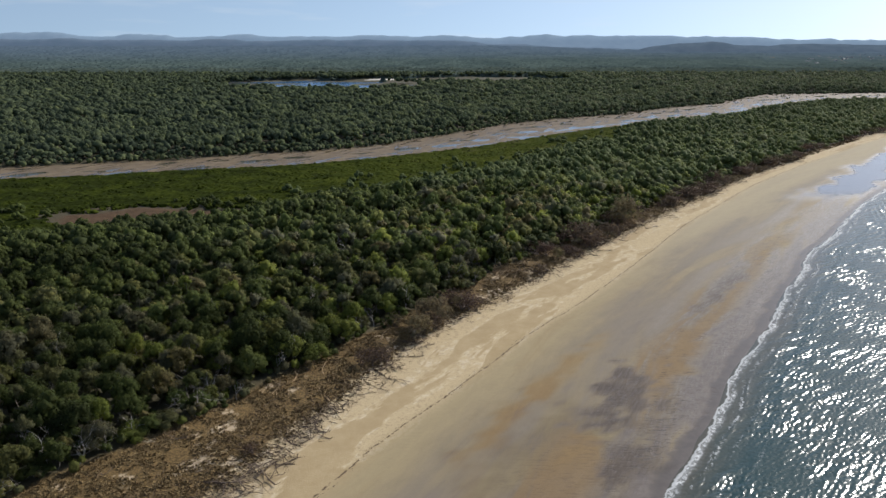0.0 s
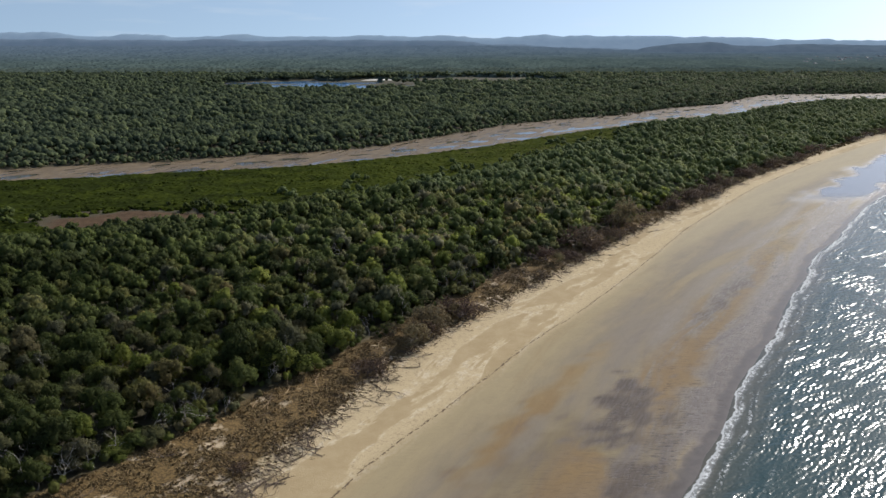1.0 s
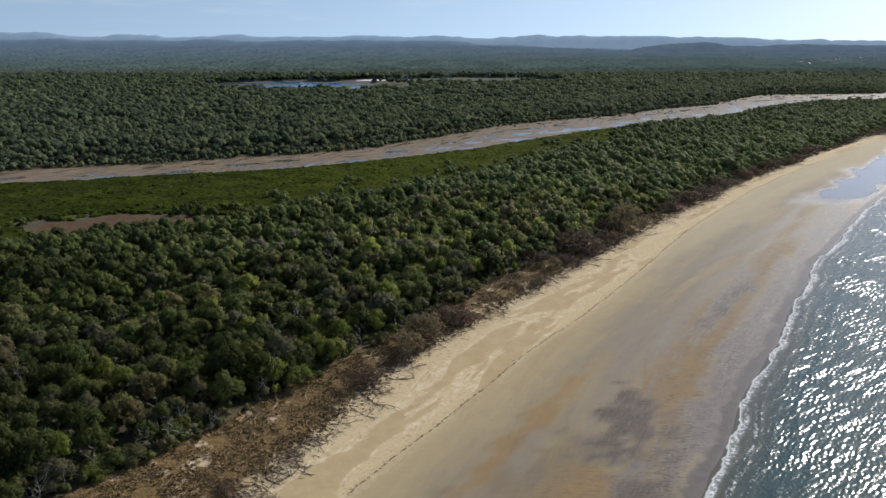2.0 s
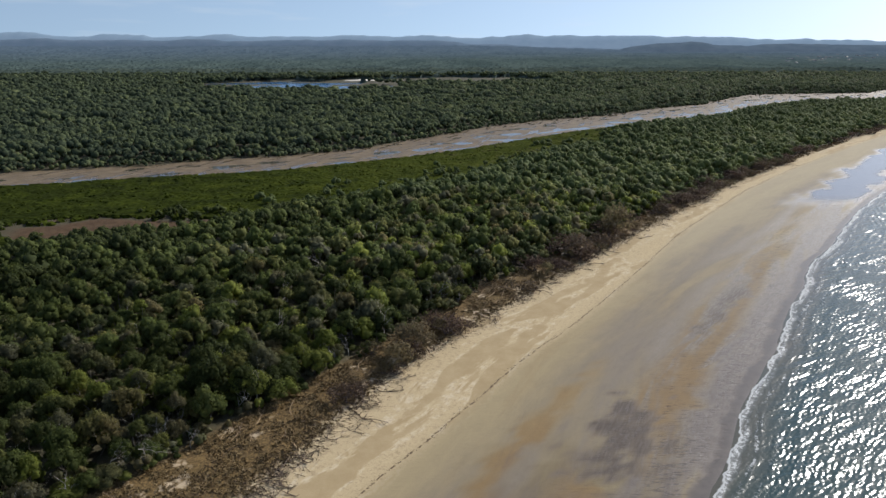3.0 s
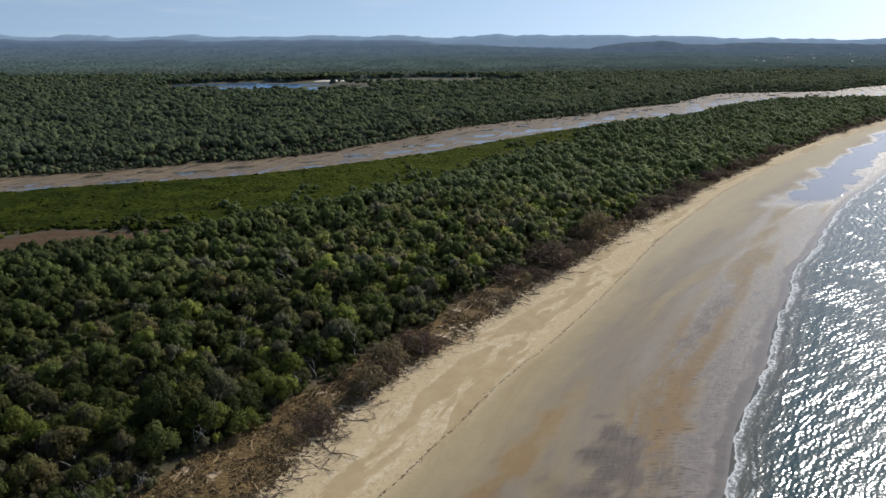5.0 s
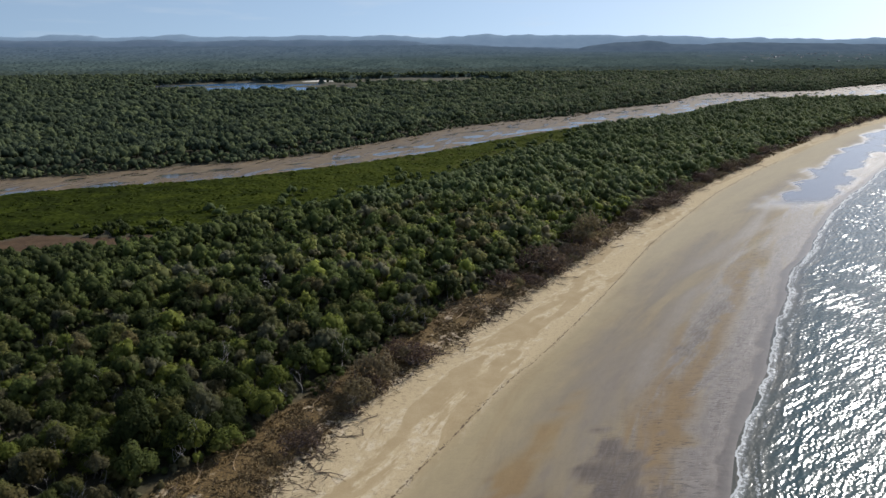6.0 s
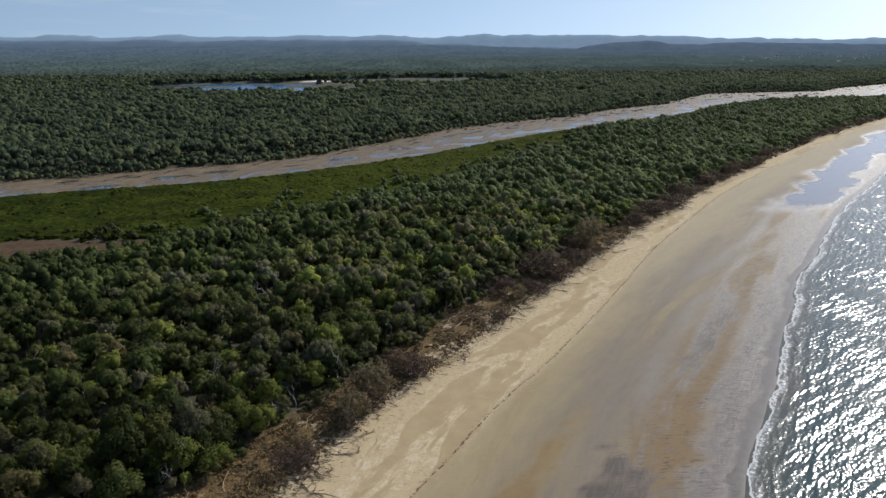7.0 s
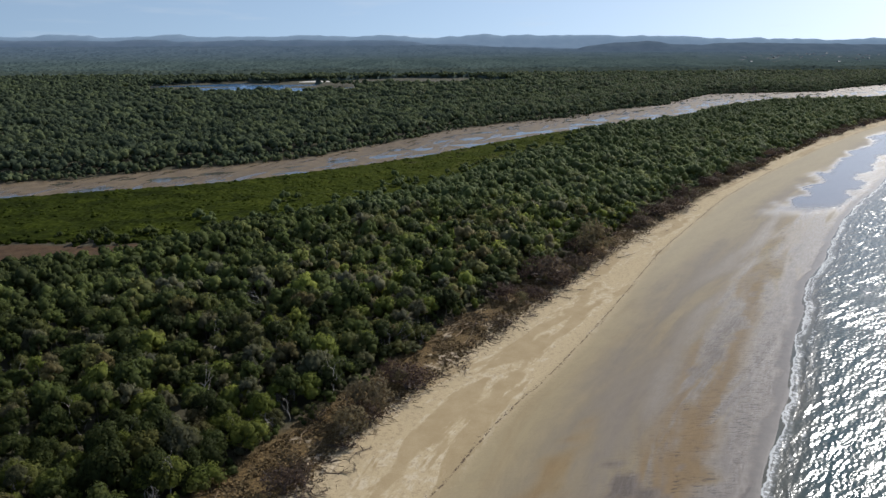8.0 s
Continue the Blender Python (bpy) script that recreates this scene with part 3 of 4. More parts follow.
# ---- water ----
def sea_sheet():
    ys = spread((-1500, -100, 140), (-100, 95, 15), (95, 115, 2.5), (115, 300, 0.28), (300, 470, 0.55), (470, 620, 1.2), (620, 680, 4), (680, 1000, 16), (1000, 4900, 150))
    es = spread((-7, 52, 0.31), (52, 190, 4), (190, 420, 8), (420, 7000, 220))
    Y, E = np.meshgrid(ys, es, indexing="ij")
    X = x_water(Y) + E
    r = np.random.RandomState(4)
    Z = np.zeros_like(X)
    # wind waves from the open sea, crests a little oblique to the shore
    for lo, hi, count, steep, spread_of in ((0.8, 1.6, 54, 0.0066, 0.62), (1.6, 4.5, 20, 0.0046, 0.42), (4.5, 11.0, 10, 0.0022, 0.30)):
        for _ in range(count):
            lam = lo * (hi / lo) ** r.uniform()
            an = radians(-54) + r.normal(0, spread_of)
            ph = 2 * np.pi / lam * (np.cos(an) * X + np.sin(an) * Y) + r.uniform(0, 6.3)
            near = 1.0 if lam > 3.2 else step(E, 62, 50) * step((310 if lam < 1.1 else 400 if lam < 1.5 else 520) - Y, 0, 60)
            Z += steep * lam * np.sin(ph + 0.55 * np.sin(ph)) * near
    for _ in range(22):
        lam = 1.9 * 1.9 ** r.uniform()
        an = radians(-54) + r.normal(0, 0.45)
        ph = 2 * np.pi / lam * (np.cos(an) * X + np.sin(an) * Y) + r.uniform(0, 6.3)
        Z += 0.0100 * lam * np.sin(ph + 0.5 * np.sin(ph)) * step(Y, 260, 380)
    gust = 0.78 + 0.5 * wave_noise(X, Y, 38, 32, 2)
    fade = 0.75 * step(E, 0.5, 14) + 0.25 * step(E, 0, 2)
    Z = Z * gust * fade * step(1000 - Y, 0, 500) * step(420 - E, 0, 200) * step(Y, 60, 110)
    # low swells that rear up and break along the edge
    roll = wave_noise(X * 0.3, Y, 40, 9)
    for off, amp, wide in ((1.6, 0.07, 0.6), (4.8, 0.10, 0.8), (9.0, 0.10, 1.0), (14.5, 0.09, 1.3), (21.0, 0.07, 1.6)):
        q = (E - off - 1.4 * roll - 0.8 * wave_noise(X, Y, 19, 33 + int(off))) / wide
        Z += amp * np.exp(-np.where(q < 0, q * 1.5, q * 0.8) ** 2) * (0.55 + 0.55 * wave_noise(X, Y, 25, 31 + int(off))) * step(1000 - Y, 0, 500)
    Z = Z + 0.02 - 0.035 * np.clip(-E, 0, 9) * 0.6
    me = mesh_from("sea", np.stack([X, Y, Z], -1).reshape(-1, 3), grid_faces(*X.shape), M_SEA, True)
    store_uv(me, "shore", E, Y)
    store(me, "edge", E)
    return tagged(new("water", me), "rippled teal sea with foam along the sand", "sea", kind="structure")


sea_sheet()


def river_sheet():
    xs = spread((-900, 1500, 12))
    n = 7
    rows = []
    for k in range(n):
        t = k / (n - 1)
        rows.append(np.stack([xs, y_south(xs) * (1 - t) + y_north(xs) * t, np.full_like(xs, -0.2)], -1))
    V = np.stack(rows)
    me = mesh_from("river", V.reshape(-1, 3), grid_faces(n, len(xs)), M_RIVER, True)
    return tagged(new("water", me), "thin tidal water on the muddy creek bed", "river", kind="structure")


river_sheet()


def pond_sheet():
    xs, ys = spread((-520, 0, 20)), spread((1200, 1600, 15))
    Y, X = np.meshgrid(ys, xs, indexing="ij")
    me = mesh_from("pond", np.stack([X, Y, np.full_like(X, -0.9 + 0.8)], -1).reshape(-1, 3), grid_faces(*X.shape), M_POND, True)
    return tagged(new("water", me), "calm blue pond among the far woods", "pond", kind="structure")


pond_sheet()


# ---- trees ----
def ico():
    bm = bmesh.new()
    bmesh.ops.create_icosphere(bm, subdivisions=1, radius=1.0)
    v = np.array([x.co[:] for x in bm.verts])
    f = np.array([[a.index for a in g.verts] for g in bm.faces])
    bm.free()
    return v, f


ICO_V, ICO_F = ico()


def crown_shape(seed, lobes, leaves, leaf, flat=0.75, hull=1.0, reach=1.0):
    """A crown about 1 wide in radius and 0 to about 1.4 high: lumpy lobes with leaf sprays on them.

    Gives points, triangles and normals; a spray takes its normal from the lobe it sits on.
    """
    r = np.random.RandomState(seed)
    V, F, N, n = [], [], [], 0
    centres = []
    mid = np.array((0, 0, 0.35))
    for i in range(lobes):
        a = i * 2.4 + r.uniform(-0.5, 0.5)
        q = math.sqrt((i + 0.4) / lobes) * r.uniform(0.85, 1.1) * 0.78
        h = 0.28 + (flat + 0.1) * math.sqrt(max(0.0, 1 - (q / 0.82) ** 2 * 0.97)) + r.uniform(-0.22, 0.18)
        rad = r.uniform(0.24, 0.46) * (9 / max(lobes, 5)) ** 0.33
        c = np.array((q * math.cos(a), q * math.sin(a), h))
        centres.append((*c, rad))
        jit = ICO_V * (rad * hull) * r.uniform(0.76, 1.2, (len(ICO_V), 1)) * (1, 1, 0.85)
        V.append(jit + c)
        N.append(ICO_V + 0.35 * (jit + c - mid))
        F.append(ICO_F + n)
        n += len(ICO_V)
    c = np.array(centres)
    if leaves:
        pick = c[r.randint(0, lobes, leaves)]
        way = r.normal(size=(leaves, 3))
        way[:, 2] = np.abs(way[:, 2]) * 1.1 - 0.25
        way /= np.linalg.norm(way, axis=1)[:, None]
        pos = pick[:, :3] + way * pick[:, 3:4] * r.uniform(0.85, 1.22 * reach, (leaves, 1))
        t = np.cross(way, r.normal(size=(leaves, 3)))
        t /= np.linalg.norm(t, axis=1)[:, None]
        b = np.cross(way, t) + way * r.uniform(-0.5, 0.5, (leaves, 1))
        s = leaf * r.uniform(0.6, 1.3, (leaves, 1))
        tri = np.stack([pos - t * s * 0.62 - b * s * 0.4, pos + t * s * 0.62 - b * s * 0.34, pos + b * s * 0.6], 1)
        V.append(tri.reshape(-1, 3))
        face = np.cross(tri[:, 1] - tri[:, 0], tri[:, 2] - tri[:, 0])
        face /= np.linalg.norm(face, axis=1)[:, None] + 1e-9
        N.append(np.repeat(0.75 * way + 0.3 * (pos - mid) + 0.3 * face, 3, axis=0))
        F.append(np.arange(leaves * 3).reshape(-1, 3) + n)
    N = np.concatenate(N)
    return np.concatenate(V), np.concatenate(F), N / np.linalg.norm(N, axis=1)[:, None]


def tube(points, radii, sides=5):
    """A tapered tube along points."""
    pts = [Vector(p) for p in points]
    V, F = [], []
    for i, p in enumerate(pts):
        way = (pts[min(i + 1, len(pts) - 1)] - pts[max(i - 1, 0)]).normalized()
        side = way.cross(Vector((0.31, 0.87, 0.23))).normalized()
        up = way.cross(side)
        for k in range(sides):
            a = 2 * math.pi * k / sides
            V.append(p + (side * math.cos(a) + up * math.sin(a)) * radii[i])
    for i in range(len(pts) - 1):
        for k in range(sides):
            a, b = i * sides + k, i * sides + (k + 1) % sides
            F.append((a, b, b + sides))
            F.append((a, b + sides, a + sides))
    return np.array([v[:] for v in V]), np.array(F)


def joined(pieces):
    V, F, n = [], [], 0
    for v, f in pieces:
        V.append(v)
        F.append(f + n)
        n += len(v)
    return np.concatenate(V), np.concatenate(F)


def limb(r, start, way, length, radius, depth, droop=0.0, sides=4, forks=(2, 3)):
    """A crooked branch that forks: a list of tubes."""
    p, w = Vector(start), Vector(way).normalized()
    pts, rad = [p.copy()], [radius]
    n = 4
    for i in range(n):
        w = (w + Vector((r.normal(), r.normal(), r.normal() * 0.7 - droop)) * 0.24).normalized()
        p = p + w * length / n
        pts.append(p.copy())
        rad.append(radius * (1 - 0.72 * (i + 1) / n))
    out = [tube(pts, rad, sides)]
    if depth > 0:
        for _ in range(r.randint(forks[0], forks[1] + 1)):
            i = r.randint(1, n + 1)
            w2 = (w + Vector((r.normal(), r.normal(), r.normal() * 0.8)) * 0.75).normalized()
            out += limb(r, pts[i], w2, length * r.uniform(0.45, 0.7), rad[i] * 0.75, depth - 1, droop, 3, forks)
    return out


def grown(r, start, way, length, radius, depth, sides=5, forks=(2, 3)):
    """A stem tube and its branches, each branch joined with its own twigs."""
    p, w = Vector(start), Vector(way).normalized()
    pts, rad, n = [p.copy()], [radius], 6
    for i in range(n):
        w = (w + Vector((r.normal(), r.normal(), r.normal() * 0.7)) * 0.24).normalized()
        p = p + w * length / n
        pts.append(p.copy())
        rad.append(radius * (1 - 0.75 * (i + 1) / n))
    branches = []
    for _ in range(r.randint(forks[0], forks[1] + 1)):
        i = r.randint(2, n)
        w2 = (w + Vector((r.normal(), r.normal(), r.normal() * 0.8)) * 0.75).normalized()
        branches.append(joined(limb(r, pts[i], w2, length * r.uniform(0.45, 0.7), rad[i] * 0.75, depth - 1, 0.0, 3, (1, 3))))
    return tube(pts, rad, sides), branches


def trunk_shape(seed, height=7.0):
    r = np.random.RandomState(seed)
    out = limb(r, (0, 0, -0.3), (r.normal() * 0.08, r.normal() * 0.08, 1), height, 0.17, 0, 0, 6)
    for k in range(3):
        a = k * 2.1 + r.uniform(0, 0.6)
        z = height * r.uniform(0.4, 0.75)
        out += limb(r, (0, 0, z), (math.cos(a), math.sin(a), 0.9), height * 0.38, 0.07, 1, 0, 4)
    return joined(out)


def scatter(x0, x1, y0, y1, gap, seed, jitter=0.42):
    r = np.random.RandomState(seed)
    ys = np.arange(y0, y1, gap * 0.87)
    xs = np.arange(x0, x1, gap)
    Y, X = np.meshgrid(ys, xs, indexing="ij")
    X = X + (np.arange(len(ys)) % 2)[:, None] * gap / 2
    X, Y = X + r.uniform(-jitter, jitter, X.shape) * gap, Y + r.uniform(-jitter, jitter, X.shape) * gap
    return X.ravel(), Y.ravel()


def in_wedge(x, y, m=35):
    return (x > -0.68 * y - m) & (x < 0.80 * y + m)


def planted(protos, x, y, z, size, tall, turn, tint, name, mat, pick):
    """One mesh of many crowns: copies of the prototypes at the given places."""
    V, F, N, T, n = [], [], [], [], 0
    for k, (pv, pf, pn) in enumerate(protos):
        sel = np.where(pick == k)[0]
        if not len(sel):
            continue
        c, s = np.cos(turn[sel])[:, None], np.sin(turn[sel])[:, None]
        vx = (pv[None, :, 0] * c - pv[None, :, 1] * s) * size[sel][:, None] + x[sel][:, None]
        vy = (pv[None, :, 0] * s + pv[None, :, 1] * c) * size[sel][:, None] + y[sel][:, None]
        vz = pv[None, :, 2] * tall[sel][:, None] + z[sel][:, None]
        V.append(np.stack([vx, vy, vz], -1).reshape(-1, 3))
        N.append(np.stack([pn[None, :, 0] * c - pn[None, :, 1] * s, pn[None, :, 0] * s + pn[None, :, 1] * c, pn[None, :, 2] + 0 * c], -1).reshape(-1, 3))
        F.append((pf[None] + (np.arange(len(sel)) * len(pv))[:, None, None] + n).reshape(-1, 3))
        T.append(np.repeat(tint[sel], len(pv)))
        n += len(sel) * len(pv)
    me = mesh_from(name, np.concatenate(V), np.concatenate(F), mat, True, np.concatenate(N))
    store(me, "tint", np.concatenate(T))
    return me


def trunks_mesh(x, y, z, tall, seed):
    """Slim three-sided tapered trunks under far crowns."""
    r = np.random.RandomState(seed)
    a = np.arange(3) * 2.094
    ring = np.stack([np.cos(a), np.sin(a)], -1)
    lean = r.normal(0, 0.4, (len(x), 2))
    low = np.stack([x[:, None] + ring[None, :, 0] * 0.16, y[:, None] + ring[None, :, 1] * 0.16, np.repeat(z[:, None] - 0.3, 3, 1)], -1)
    top = np.stack([x[:, None] + lean[:, :1] + ring[None, :, 0] * 0.07, y[:, None] + lean[:, 1:] + ring[None, :, 1] * 0.07, np.repeat((z + tall)[:, None], 3, 1)], -1)
    V = np.concatenate([low, top], 1).reshape(-1, 3)
    f = np.array([(0, 1, 4), (0, 4, 3), (1, 2, 5), (1, 5, 4), (2, 0, 3), (2, 3, 5)])
    F = (f[None] + (np.arange(len(x)) * 6)[:, None, None]).reshape(-1, 3)
    return mesh_from("trunks", V, F, M_BARK)


def stand(name, label, category, me_crowns, me_trunks=None):
    ob = tagged(new(name), label, category, kind="stuff")
    part("crowns", me_crowns, ob)
    if me_trunks:
        part("trunks", me_trunks, ob)
    return ob


def forest_south():
    """The coastal forest between beach and scrub: the nearest trees singly, the rest as woods."""
    x, y = scatter(-420, 760, 92, 1000, 5.7, 1)
    x2, y2 = scatter(-420, 760, 92, 1000, 9.0, 2)
    x, y = np.concatenate([x, x2]), np.concatenate([y, y2])
    big = np.arange(len(x)) >= len(x) - len(x2)
    d = x - x_sand(y)
    edge = d_front(y) + 3.0 * wave_noise(x, y, 26, 40) - 1.5
    lone = np.random.RandomState(6).uniform(size=len(x)) < 0.30 + 0.22 * wave_noise(x, y, 50, 54)
    keep = (d < edge) & ((y < y_scrub(x) + 8 * wave_noise(x, y, 30, 41)) | (lone & (y < y_scrub(x) + 40 + 32 * wave_noise(x, y, 70, 55)) & (y < y_south(x) - 5))) & (bare_at(x, y) < 0.4) & in_wedge(x, y)
    keep &= ~(big & (wave_noise(x, y, 60, 42) < 0.15))
    x, y, big, d, edge = x[keep], y[keep], big[keep], d[keep], edge[keep]
    r = np.random.RandomState(7)
    n = len(x)
    size = np.where(big, r.uniform(3.2, 5.4, n), 1.7 + 2.6 * r.beta(1.6, 1.4, n))
    tall = np.where(big, r.uniform(8.0, 12.0, n), r.uniform(4.4, 10.2, n))
    fringe = step(d - edge, -9, 0)
    size = size * (1 - 0.3 * step(y, y_scrub(x) - 20, y_scrub(x) + 15))
    tall = tall * (1 - 0.35 * fringe) * (1 - 0.45 * step(y, y_scrub(x) - 50, y_scrub(x) + 10))
    tall = tall * (1 - 0.15 * step(y, 450, 700))
    size = size * (1 + 0.12 * step(y, 250, 400))
    # crowns far inland darkened: the dimmer, less hazy left is put into tint
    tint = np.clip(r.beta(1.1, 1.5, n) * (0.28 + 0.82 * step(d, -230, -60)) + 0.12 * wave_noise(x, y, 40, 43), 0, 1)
    turn, z = r.uniform(0, 6.3, n), land(x, y)
    order = np.argsort(y + 0.12 * np.abs(d))
    near, rest = order[:296], order[296:]

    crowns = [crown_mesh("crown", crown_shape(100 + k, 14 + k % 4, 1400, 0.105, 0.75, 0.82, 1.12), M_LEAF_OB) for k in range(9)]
    trunks = [mesh_from("trunk", *trunk_shape(200 + k, 1.0 * 7), M_BARK) for k in range(4)]
    masters = {}
    label = "leafy green coastal tree standing among other trees"
    for i in near:
        k, t = r.randint(9), r.randint(4)
        if (k, t) not in masters:
            ob = tagged(new("tree"), label, "tree", "trees of the coastal forest")
            ob.empty_display_size = 0.5
            part("trunk", trunks[t], ob)
            part("crown", crowns[k], ob)
            masters[k, t] = ob
            one = ob
        else:
            one = copy_thing(masters[k, t], Matrix())
        h = tall[i]
        low = max(h - 1.7 * size[i], h * 0.14)
        one.matrix_basis = pose(x[i], y[i], z[i], 0, 0, math.degrees(turn[i]))
        for ch in one.children:
            if ch.name.startswith("trunk"):
                ch.scale = (h / 8, h / 8, (low + 0.75 * size[i]) / 7)
            else:
                ch.location = (0, 0, low - 0.2 * size[i])
                ch.scale = (size[i], size[i], (h - low) / 1.25)
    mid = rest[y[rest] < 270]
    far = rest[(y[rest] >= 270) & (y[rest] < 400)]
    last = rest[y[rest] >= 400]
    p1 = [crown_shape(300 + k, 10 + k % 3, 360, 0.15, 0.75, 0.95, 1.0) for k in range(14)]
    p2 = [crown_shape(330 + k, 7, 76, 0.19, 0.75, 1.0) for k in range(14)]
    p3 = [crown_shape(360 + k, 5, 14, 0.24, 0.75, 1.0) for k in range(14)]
    for name, sel, protos, mat in (("forest", mid, p1, M_LEAF), ("forest", far, p2, M_LEAF_HAZE), ("forest", last, p3, M_COAST)):
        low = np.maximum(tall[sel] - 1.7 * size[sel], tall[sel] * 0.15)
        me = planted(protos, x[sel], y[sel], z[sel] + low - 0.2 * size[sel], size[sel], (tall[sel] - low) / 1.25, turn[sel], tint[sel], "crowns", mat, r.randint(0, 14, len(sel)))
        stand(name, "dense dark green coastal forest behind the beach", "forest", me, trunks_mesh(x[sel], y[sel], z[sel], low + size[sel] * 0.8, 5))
    # undergrowth in the gaps and along the front
    ux, uy = scatter(-300, 420, 95, 420, 4.4, 3)
    ud = ux - x_sand(uy)
    ue = d_front(uy) + 3.0 * wave_noise(ux, uy, 26, 40)
    front = (ud < ue + 1.5) & (ud > ue - 14)
    u = in_wedge(ux, uy) & (uy < y_scrub(ux)) & (bare_at(ux, uy) < 0.4) & (front | ((ud < ue) & (r.uniform(size=len(ux)) < 0.45)))
    ux, uy = ux[u], uy[u]
    m = len(ux)
    me = planted([crown_shape(380 + k, 2, 46, 0.34, 0.6, 1.15) for k in range(8)], ux, uy, land(ux, uy) - 0.4, r.uniform(1.2, 2.4, m), r.uniform(1.6, 3.6, m) / 1.2, r.uniform(0, 6.3, m), r.beta(1.5, 1.6, m), "crowns", M_LEAF, r.randint(0, 8, m))
    stand("undergrowth", "green shrubby undergrowth along the forest's front", "shrubs", me)


def scrub():
    """Low bright mangrove scrub beside the creek."""
    fx, fy = scatter(-480, 1150, 430, 1420, 4.4, 14)
    off = fy - y_north(fx)
    far = (off > -1 + 2 * wave_noise(fx, fy, 20, 46)) & (off < 16 + 8 * wave_noise(fx, fy, 60, 47)) & in_wedge(fx, fy)
    fx, fy = fx[far], fy[far]
    # a short tongue of mangroves out into the creek
    spit = np.linspace(0, 1, 16)
    fx, fy = np.concatenate([fx, 352 + 45 * spit]), np.concatenate([fy, 985 + 24 * spit + 3 * np.sin(spit * 9)])
    r = np.random.RandomState(13)
    protos = [crown_shape(400 + k, 1, 12, 0.22, 0.5, 1.5) for k in range(10)]

    def inside(x, y):
        ok = (y > y_scrub(x) - 6 + 8 * wave_noise(x, y, 30, 41)) & (y < y_south(x) + 1.5 * wave_noise(x, y, 15, 44))
        return ok & (bare_at(x, y) < 0.42 + 0.1 * wave_noise(x, y, 6, 50)) & in_wedge(x, y) & (x - x_sand(y) < -40)

    # the closed canopy, one rough sheet of leaf tufts down to the ground at its edges
    gx, gy = np.arange(-480, 900, 1.5), np.arange(240, 1180, 1.5)
    Y, X = np.meshgrid(gy, gx, indexing="ij")
    X, Y = X + r.uniform(-0.55, 0.55, X.shape), Y + r.uniform(-0.55, 0.55, Y.shape)
    ok = inside(X.ravel(), Y.ravel()).reshape(X.shape)
    deep = ok.copy()
    for ax in (0, 1):
        for sh in (1, -1):
            deep &= np.roll(ok, sh, ax)
    high = 1.25 + 0.3 * wave_noise(X, Y, 26, 48) + 0.22 * wave_noise(X, Y, 7, 52) + r.uniform(-0.3, 0.34, X.shape) + 0.7 * (r.uniform(size=X.shape) < 0.004)
    Z = land(X, Y) + np.where(deep, high, -0.2)
    F = grid_faces(*X.shape)
    F = F[np.all(ok.ravel()[F], axis=1)]
    used, back = np.unique(F, return_inverse=True)
    V = np.stack([X, Y, Z], -1).reshape(-1, 3)[used]
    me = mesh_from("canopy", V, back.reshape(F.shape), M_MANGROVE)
    # tint carries the haze's lift on the right, darker to the left
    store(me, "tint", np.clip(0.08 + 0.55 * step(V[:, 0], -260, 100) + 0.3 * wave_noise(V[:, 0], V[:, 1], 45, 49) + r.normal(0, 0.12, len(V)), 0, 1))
    ob = stand("mangrove_scrub", "low green mangrove scrub beside the creek", "shrubs", me)
    # rounded bushes standing out of it, in drifts
    x, y = scatter(-480, 900, 240, 1180, 4.3, 12, 0.7)
    keep = inside(x, y) & (r.uniform(size=len(x)) < 0.55 + 0.4 * wave_noise(x, y, 60, 51))
    x, y = x[keep], y[keep]
    n = len(x)
    # bush tint takes the same haze lift from left to right
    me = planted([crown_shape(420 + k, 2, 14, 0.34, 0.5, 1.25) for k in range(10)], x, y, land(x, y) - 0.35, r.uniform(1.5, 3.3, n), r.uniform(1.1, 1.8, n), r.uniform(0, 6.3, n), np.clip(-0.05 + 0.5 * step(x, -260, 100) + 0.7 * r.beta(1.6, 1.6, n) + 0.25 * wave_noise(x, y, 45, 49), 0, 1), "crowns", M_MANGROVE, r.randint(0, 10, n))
    part("bushes", me, ob)
    m = len(fx)
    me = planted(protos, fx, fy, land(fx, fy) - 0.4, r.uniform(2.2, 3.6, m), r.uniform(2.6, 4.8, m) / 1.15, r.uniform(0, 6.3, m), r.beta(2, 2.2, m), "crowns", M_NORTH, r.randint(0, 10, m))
    stand("mangrove_scrub", "mangrove fringe along the creek's far bank", "shrubs", me)


